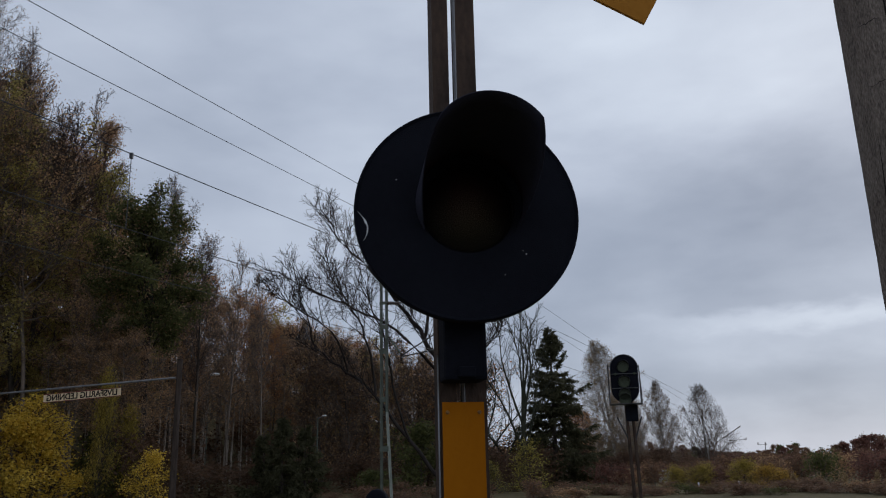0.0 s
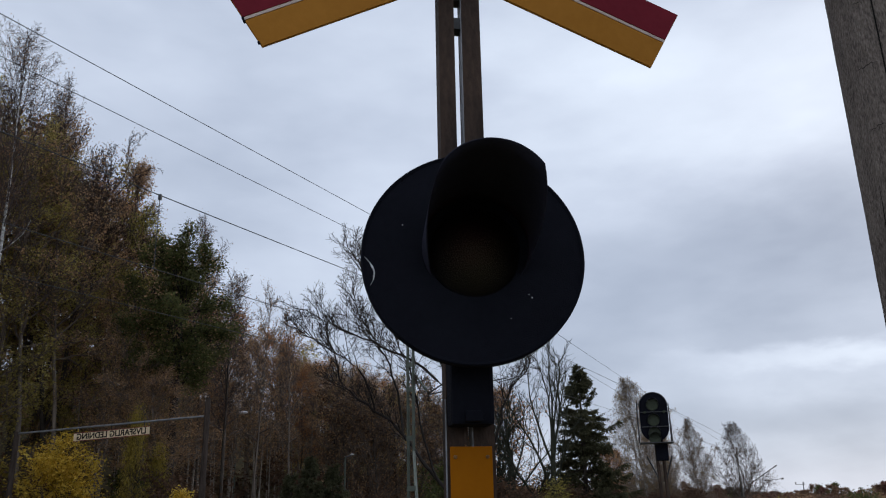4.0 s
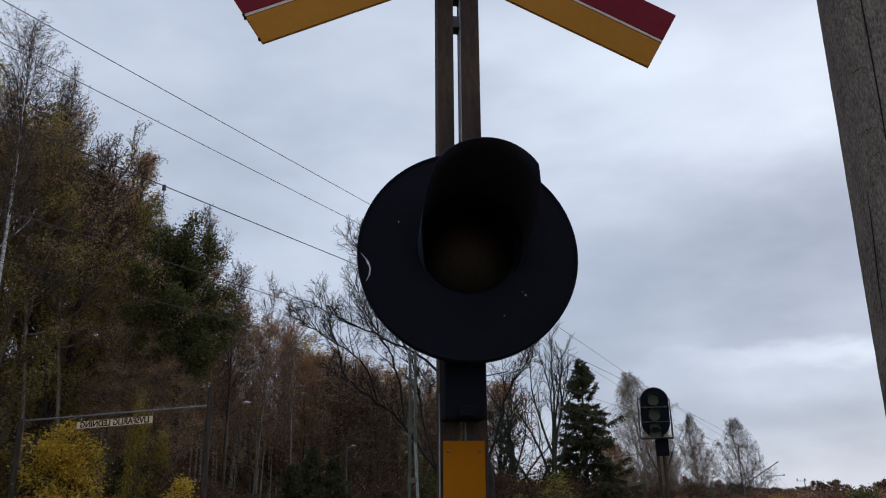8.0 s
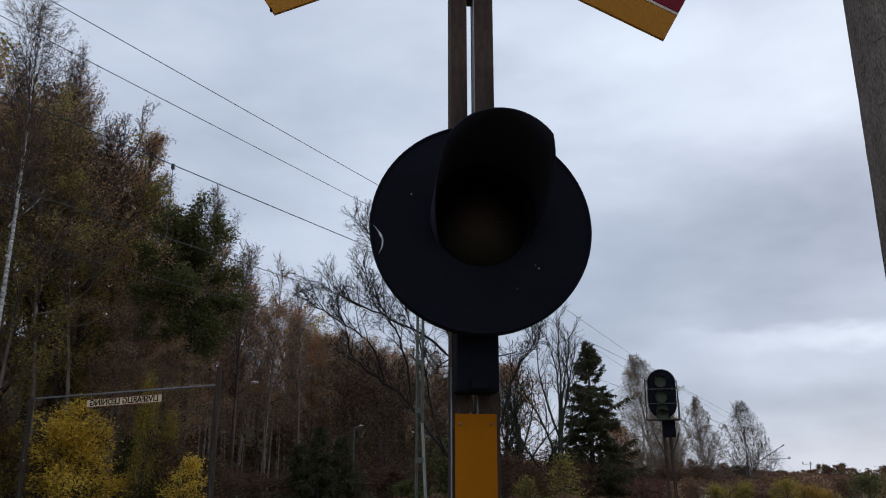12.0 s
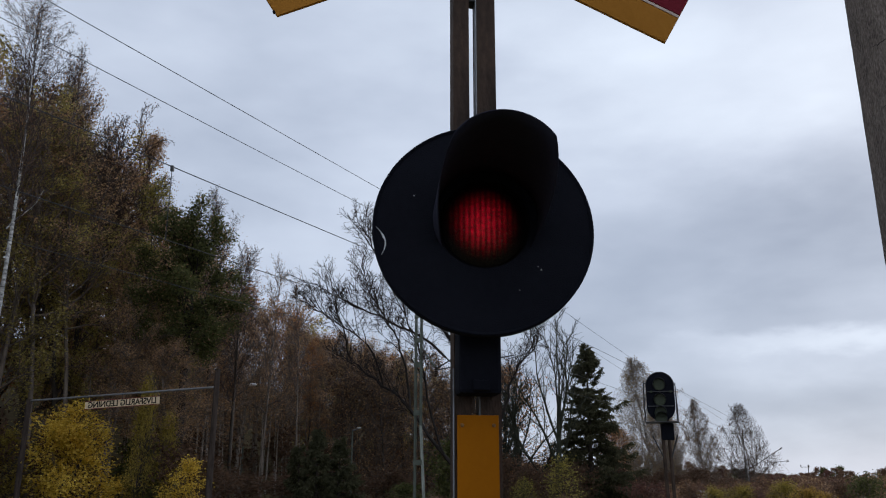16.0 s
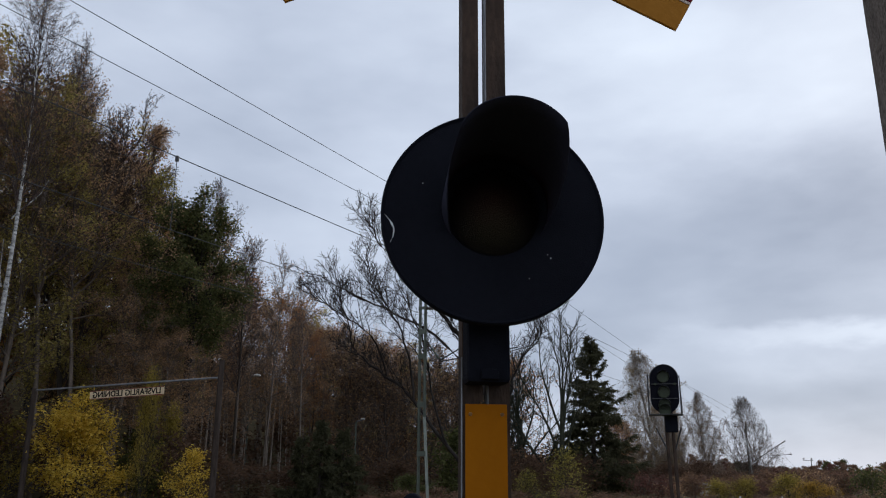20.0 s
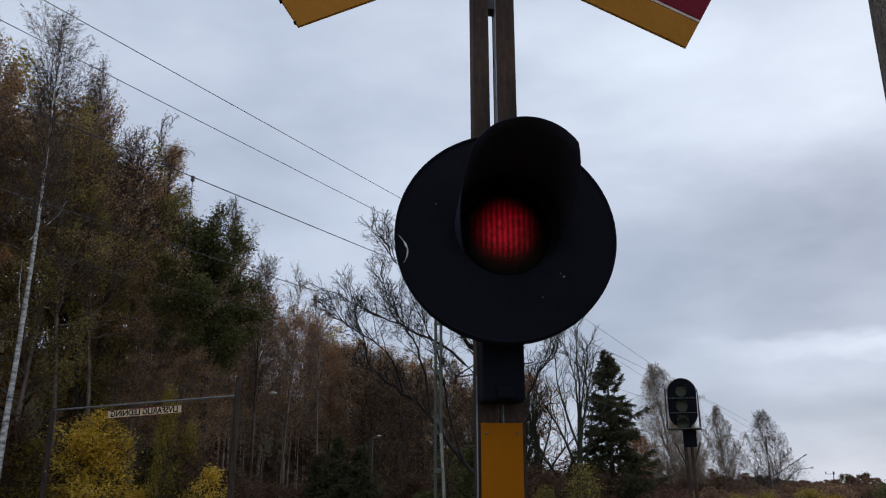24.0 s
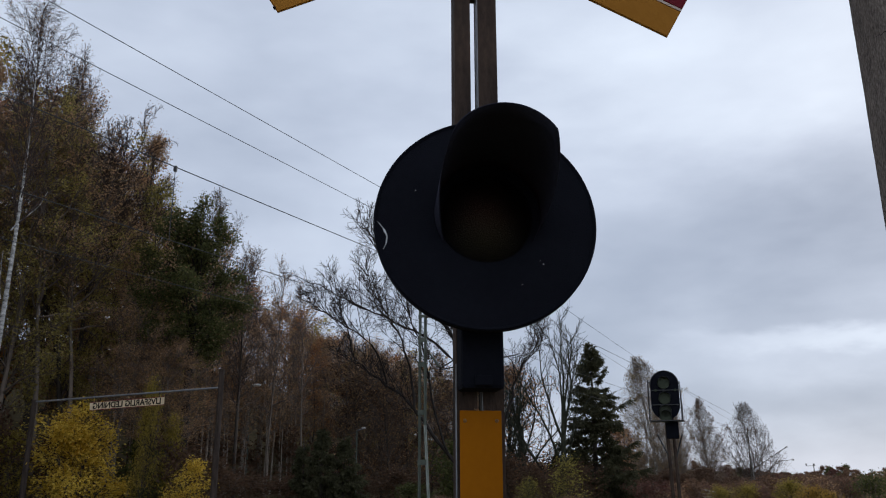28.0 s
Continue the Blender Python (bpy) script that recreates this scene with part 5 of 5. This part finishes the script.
def shrubs():
    w = grow(81, 3.4, 0.06, 30, 0.02, 1.9, 45, 3, (7, 5), (0.06, 0.04, 0.02), 0.15, 0.6, 0.5, 0.006, shape=lambda t: 1.0 - 0.3 * t)
    g = tree_thing("golden_bush", w, BARK, [("crown", 17000, 0.05, GOLD, 0.17, 0.0, "bright golden crown", 0.5)], "golden yellow bush in autumn leaf by the gate", "bush")
    put(g, -15.9, 32.5, 0, 1.06, 1.28)
    w = grow(87, 3.4, 0.06, 28, 0.02, 1.9, 45, 3, (7, 5), (0.06, 0.04, 0.02), 0.15, 0.6, 0.5, 0.006, shape=lambda t: 1.0 - 0.3 * t)
    g = tree_thing("golden_bush", w, BARK, [("crown", 9000, 0.05, OLIVEGOLD, 0.19, 0.0, "olive-yellow crown", 0.6)], "olive-yellow bush in autumn leaf by the gate", "bush")
    put(g, -19.4, 32.8, 100, 0.86, 1.1)
    twin(g, -13.7, 33.2, 200, 1.35, 0.5)
    twin(g, -12.8, 33.6, 20, 1.0, 0.5)
    w = grow(86, 2.6, 0.04, 20, 0.02, 1.3, 50, 3, (5, 4), (0.06, 0.04, 0.02), 0.15, 0.6, 0.5, 0.006, shape=lambda t: 1.0 - 0.5 * t)
    g = tree_thing("golden_bush", w, BARK, [("crown", 3400, 0.045, GOLD, 0.15, 0.0, "thin golden crown", 0.5)], "small thin golden bush by the gate", "bush")
    put(g, -11.4, 31.9, 0, 0.85, 1.05)
    w = grow(82, 3.0, 0.05, 26, 0.02, 1.6, 40, 3, (6, 5), (0.05, 0.03, 0.02), 0.16, 0.6, 0.5, 0.006, shape=lambda t: 1.0 - 0.3 * t)
    g = tree_thing("hedge_bush", w, BARK, [("crown", 2400, 0.06, GREENGOLD, 0.22, 0.0, "")], "yellow-green bush with autumn leaves", "bush", "bushes by the railway")
    put(g, 3.9, 42.0, 0, 0.72, 0.9)
    twin(g, 2.2, 44, 80, 0.45, 0.7)
    w = grow(83, 4.2, 0.07, 16, 0.05, 2.2, 42, 3, (5, 3), (0.05, 0.03, 0.02), 0.16, 0.6, 0.5, 0.007)
    d = tree_thing("dark_bush", w, BARK, [("crown", 4500, 0.11, OAKGREEN, 0.25, 0.0, "")], "dark green thicket under the trees", "bush", "dark thicket")
    put(d, -3.6, 40.5, 0, 0.30, 0.6)
    for x, y, k in ((-13.4, 33.6, 0.42), (-15.0, 36.5, 0.7), (-1.5, 44, 0.8)):
        twin(d, x, y, x * 40, k, k * 1.1)
    w = grow(85, 3.6, 0.05, 12, 0.03, 2.0, 40, 3, (3, 2), (0.05, 0.03, 0.02), 0.16, 0.6, 0.5, 0.007)
    u = tree_thing("undergrowth_bush", w, BARK, [("crown", 1700, 0.115, FARBROWN, 0.38, 0.0, "")], "brown undergrowth at the foot of the wood", "bush", "undergrowth", TWIG)
    rng = random.Random(12)
    for k in range(34):
        at = along(8 + 2.6 * k, 31.5 + rng.uniform(-1.0, 2.0) + 4 * smooth_step(28, 40, 8 + 2.6 * k) - 10 * smooth_step(60, 100, 8 + 2.6 * k))
        (put if k == 0 else twin)(u, at.x, at.y, rng.uniform(0, 360), rng.uniform(0.6, 1.15), rng.uniform(0.8, 1.3))
    for k in range(13):
        at = along(30 + 2.6 * k, 26 + rng.uniform(-1.5, 3))
        twin(u, at.x, at.y, rng.uniform(0, 360), rng.uniform(0.40, 0.55), rng.uniform(0.8, 1.2))
    w = grow(88, 3.6, 0.05, 12, 0.03, 2.0, 40, 3, (3, 2), (0.05, 0.03, 0.02), 0.16, 0.6, 0.5, 0.007)
    dusk = tree_thing("undergrowth_bush", w, BARK, [("crown", 3000, 0.09, FARBROWN, 0.33, 0.0, "")], "dark brown undergrowth beneath the birches", "bush", "undergrowth", DUSKTWIG)
    put(dusk, 9.6, 61.0, 0, 0.6, 0.9)
    for x, y, k in ((1.0, 47, 0.7), (2.6, 49, 0.6), (3.8, 47.5, 0.5), (5.4, 52, 0.62), (4.6, 57, 0.8), (6.2, 60, 0.8), (2.2, 58, 0.9), (8.6, 60, 0.6)):
        twin(dusk, x, y, 77 * x, k, 0.9)
    for k in range(18):
        twin(dusk, 9.8 + 0.9 * k + rng.uniform(-0.4, 0.4), rng.uniform(60, 64), rng.uniform(0, 360), rng.uniform(0.36, 0.58) if k < 8 else rng.uniform(0.30, 0.42), rng.uniform(0.6, 0.9))
    twin(u, -12.5, 33.6, 40, 0.75, 0.7)
    twin(u, -11.4, 34.4, 140, 0.6, 0.8)
    w = grow(84, 8.5, 0.15, 30, 0.12, 3.0, 30, 3, (7, 5), (0.05, 0.03, 0.02), 0.15, 0.65, 0.5, 0.010)
    b = tree_thing("beech", w, BARK, [("crown", 3200, 0.08, BROWN, 0.26, 0.1, "brown leaves"), ("crown", 2800, 0.08, RUST, 0.24, 0.1, "rust-brown leaves")], "rust-brown beech still holding its leaves", "beech", "rust-brown trees")
    put(b, 1.5, 55.0, 0, 1.05, 1.1)
    for x, y, k in ((9.5, 62, 0.62), (12, 75, 0.7)):
        twin(b, x, y, x * 31, k)
    w = grow(89, 8.5, 0.11, 34, 0.10, 2.8, 42, 3, (8, 6), (0.07, 0.05, 0.04), 0.15, 0.6, 0.5, 0.012, shape=tall)
    b = tree_thing("beech", w, BARK, [("crown", 2600, 0.07, FARBROWN, 0.26, 0.1, "dark brown leaves"), ("crown", 3400, 0.06, BROWN, 0.26, 0.1, "brown leaves")], "half-bare dark brown tree with grey twigs", "tree", "brown trees behind the mast", TWIG)
    put(b, -1.5, 60, 0, 1.0)
    for x, y, k in ((-5.5, 58, 1.05), (-9.4, 57, 1.2), (-7.4, 59, 1.15), (-3.8, 57, 1.05), (-2.4, 56, 0.95), (-0.4, 57, 0.9), (-6.5, 56, 1.0), (-8.4, 56, 1.0)):
        twin(b, x, y, x * 31, k, 1.0)


shrubs()


def far_wood():
    """The low line of trees that closes the view along the railway, and the hedges before it."""
    kinds = []
    for seed, mat, text in ((91, WINE, "far wine-red autumn tree"), (92, FARRUST, "far brown autumn tree"), (93, PALEGOLD, "far pale golden autumn tree"), (94, OAKGREEN, "far dark green tree")):
        w = grow(seed, 10, 0.2, 12, 0.10, 4.6, 25, 3, (3, 2), (0.05, 0.03, 0.02), 0.16, 0.7, 0.55, 0.03)
        kinds.append(tree_thing("far_tree", w, BARK, [("crown", 1900, 0.36, mat, 0.55, 0.0, "")], text, "tree", "far wood", TWIG))
    rng, used = random.Random(8), set()

    def plant(pick, x, y, k, wide):
        f = put if pick not in used else twin
        used.add(pick)
        f(kinds[pick], x, y, rng.uniform(0, 360), k, wide)

    # height of the tree line by bearing
    line = ((9, 0.34), (16, 0.30), (18.5, 0.24), (20.3, 0.26), (20.7, 0.38), (22.5, 0.40), (23.2, 0.22), (24, 0.28), (25, 0.40), (26.4, 0.57), (28, 0.50), (60, 0.50))
    for k in range(120):
        bearing = 9 + 33 * (k + rng.uniform(-0.4, 0.4)) / 119
        high = next(u + (v - u) * (bearing - a) / (b - a) for (a, u), (b, v) in zip(line, line[1:]) if bearing <= b)
        az, dist = radians(bearing), rng.uniform(200, 290)
        k = high * dist / 245 * rng.uniform(0.75, 1.12)
        plant(rng.choices(range(4), (3, 5, 0.1, 1.0) if bearing < 25 else (6, 3, 0.1, 1.0))[0], dist * math.sin(az), dist * math.cos(az), k, max(0.3, k * rng.uniform(0.9, 1.3)))
    for k in range(22):
        az = radians(13 + 24 * (k + rng.uniform(-0.4, 0.4)) / 21)
        dist = rng.uniform(85, 120)
        plant(rng.choices(range(4), (3, 5, 0.2, 1))[0], dist * math.sin(az), dist * math.cos(az), rng.uniform(0.13, 0.18), rng.uniform(0.28, 0.45))

    for pick in range(4):
        if pick not in used:
            plant(pick, 120 + 9 * pick, 215, 0.5, 0.6)

    def at_bearing(ob, bearing, dist, rz, k, wide):
        (put if not used_low.get(ob) else twin)(ob, dist * math.sin(radians(bearing)), dist * math.cos(radians(bearing)), rz, k, wide)
        used_low[ob] = True

    used_low = {}
    # a garden's bushes on the near side of the field
    w = grow(96, 1.5, 0.05, 18, 0.03, 1.0, 35, 3, (6, 4), (0.05, 0.03, 0.02), 0.16, 0.7, 0.55, 0.006)
    gold = tree_thing("garden_tree", w, BARK, [("crown", 5200, 0.035, AMBER, 0.10, 0.0, "amber crown")], "low amber bush in autumn leaf beyond the railway", "bush", "garden bushes")
    at_bearing(gold, 20.6, 42, 0, 0.76, 0.85)
    at_bearing(gold, 21.4, 42.5, 130, 0.62, 0.6)
    w = grow(95, 1.5, 0.05, 18, 0.03, 1.0, 35, 3, (6, 4), (0.05, 0.03, 0.02), 0.16, 0.7, 0.55, 0.006)
    tan = tree_thing("garden_tree", w, BARK, [("crown", 4200, 0.04, OLIVEGOLD, 0.12, 0.0, "olive-brown crown")], "olive-brown bush beyond the railway", "bush", "garden bushes")
    at_bearing(tan, 19.1, 50, 40, 0.92, 1.2)
    at_bearing(tan, 14.9, 49, 90, 0.75, 1.0)
    at_bearing(tan, 16.6, 51, 10, 0.80, 1.0)
    w = grow(94, 1.1, 0.03, 26, 0.02, 0.34, 60, 2, (5,), (0.05, 0.03), 0.1, 0.5, 0.5, 0.004, shape=lambda t: 1.0 - 0.75 * t)
    cone = tree_thing("garden_tree", w, BARK, [("crown", 1500, 0.028, PALEGOLD, 0.05, 0.0, "pale yellowish crown")], "small upright pale yellow shrub", "shrub", "garden shrubs")
    for k, bearing in enumerate((23.55, 22.0, 24.84, 26.6)):
        at_bearing(cone, bearing, 41 + k, 70 * k, 0.86 + 0.08 * (k % 2), 1.0)
    low = []
    for seed, mat, text, h in ((97, FARRUST, "low brown thicket along the field", 1.9), (98, WINE, "low wine-red thicket along the field", 1.7),
                               (99, BROWN, "low tan bush along the field", 1.6), (100, OAKGREEN, "low dark green bush along the field", 1.6)):
        w = grow(seed, h, 0.04, 12, 0.02, 1.5, 38, 3, (3, 2), (0.05, 0.03, 0.02), 0.16, 0.7, 0.55, 0.009)
        low.append(tree_thing("thicket", w, BARK, [("crown", 1000, 0.085, mat, 0.2, 0.0, "")], text, "bush", "thickets by the field", TWIG))
    at_bearing(low[3], 23.5, 52, 0, 0.92, 0.8)
    at_bearing(low[3], 24.0, 53, 50, 0.85, 0.7)
    for bearing, dist, k in ((26.2, 47, 0.72), (27.2, 46, 0.78), (28.4, 47, 0.8)):
        at_bearing(low[1], bearing, dist, 90 * bearing, k, 0.8)
    for k in range(62):
        pick = rng.choices(range(3), (4, 2.2, 2.0) if k < 40 else (4, 0.8, 3))[0]
        if k < 40:
            bearing, dist, h = 17 + 23 * (k + rng.uniform(-0.5, 0.5)) / 39, rng.uniform(56, 74), rng.uniform(0.72, 0.92)
        else:
            bearing, dist, h = 9 + 12 * (k - 40 + rng.uniform(-0.5, 0.5)) / 21, rng.uniform(50, 60), rng.uniform(0.4, 0.75)
        at_bearing(low[pick], bearing, dist, rng.uniform(0, 360), h, rng.uniform(0.7, 1.2))
    for k in range(34):
        bearing, dist = 8 + 22 * (k + rng.uniform(-0.5, 0.5)) / 33, rng.uniform(36.5, 40.5)
        at_bearing(low[rng.choices((0, 2, 3), (6, 1, 1.5))[0]], bearing, dist, rng.uniform(0, 360), rng.uniform(0.16, 0.30), rng.uniform(0.5, 0.8))
    for k in range(12):
        at_bearing(low[0], rng.uniform(-9, 8), rng.uniform(36, 41), rng.uniform(0, 360), rng.uniform(0.2, 0.4), rng.uniform(0.6, 0.9))


far_wood()


# made-up hutch for an unknown pale roof, sized to fit the camera's view
def stand_in_hutch():
    x, y = 14.6, 56.6
    h = empty("stand_in_hutch", pose(x, y, ground_z(x, y), 0, 0, 15), "made-up low pale hutch, sized to fit the camera's view", "hutch")
    wall = part("wall", box(1.0, 0.8, 0.55, Matrix.Translation((0, 0, 0.27)), 0.01), WHITE, h, "pale board wall")
    part("roof", merge(box(1.2, 0.55, 0.03, pose(0, -0.24, 0.68, 24)), box(1.2, 0.55, 0.03, pose(0, 0.24, 0.68, -24))), surface("grey_roof", (0.3, 0.3, 0.31), (0.5, 0.5, 0.51), 3, 0.8), h, "light grey sheet roof")
    part("door", box(0.4, 0.02, 0.38, Matrix.Translation((0.1, -0.41, 0.25)), 0.004), DARKSTEEL, wall, "dark hutch door")


stand_in_hutch()


def marker_posts():
    for k, (x, y) in enumerate(((11.2, 38.4), (12.85, 37.9))):
        p = part("marker_post", merge(box(0.06, 0.05, 0.5, Matrix.Translation((0, 0, 0.22)), 0.01), box(0.066, 0.012, 0.08, Matrix.Translation((0, -0.03, 0.40)))), WHITE)
        p.matrix_basis = pose(x, y, ground_z(x, y))
        tagged(p, "white roadside marker post in the grass", "marker post", "marker posts")


marker_posts()


# ---- motion ----
def motions():
    """The lamp's flashing is made by the added slats, sliding off the light and back over it."""
    peaks = (0.73, 1.45, 2.17, 15.30, 16.04, 16.76, 17.48, 18.25, 18.96, 19.68, 20.41, 21.13, 21.85, 22.58, 23.30, 24.03, 24.75, 25.48, 26.23, 26.94, 27.68, 28.41)
    rows, t = [], 0.0
    while t < 28.01:
        d = min(abs(t - q) for q in peaks)
        level = (0.5 + 0.5 * math.cos(2 * math.pi * min(d, 0.36) / 0.72)) ** 2.4
        rows.append((t, LAMP_AT @ pose(0.00012 + (PITCH / 2 - 0.00012) * level if level > 0.003 else 0.0, 0.0296, 0)))
        t = round(t + 0.1, 1)
    walk(SHUTTER, rows)


motions()
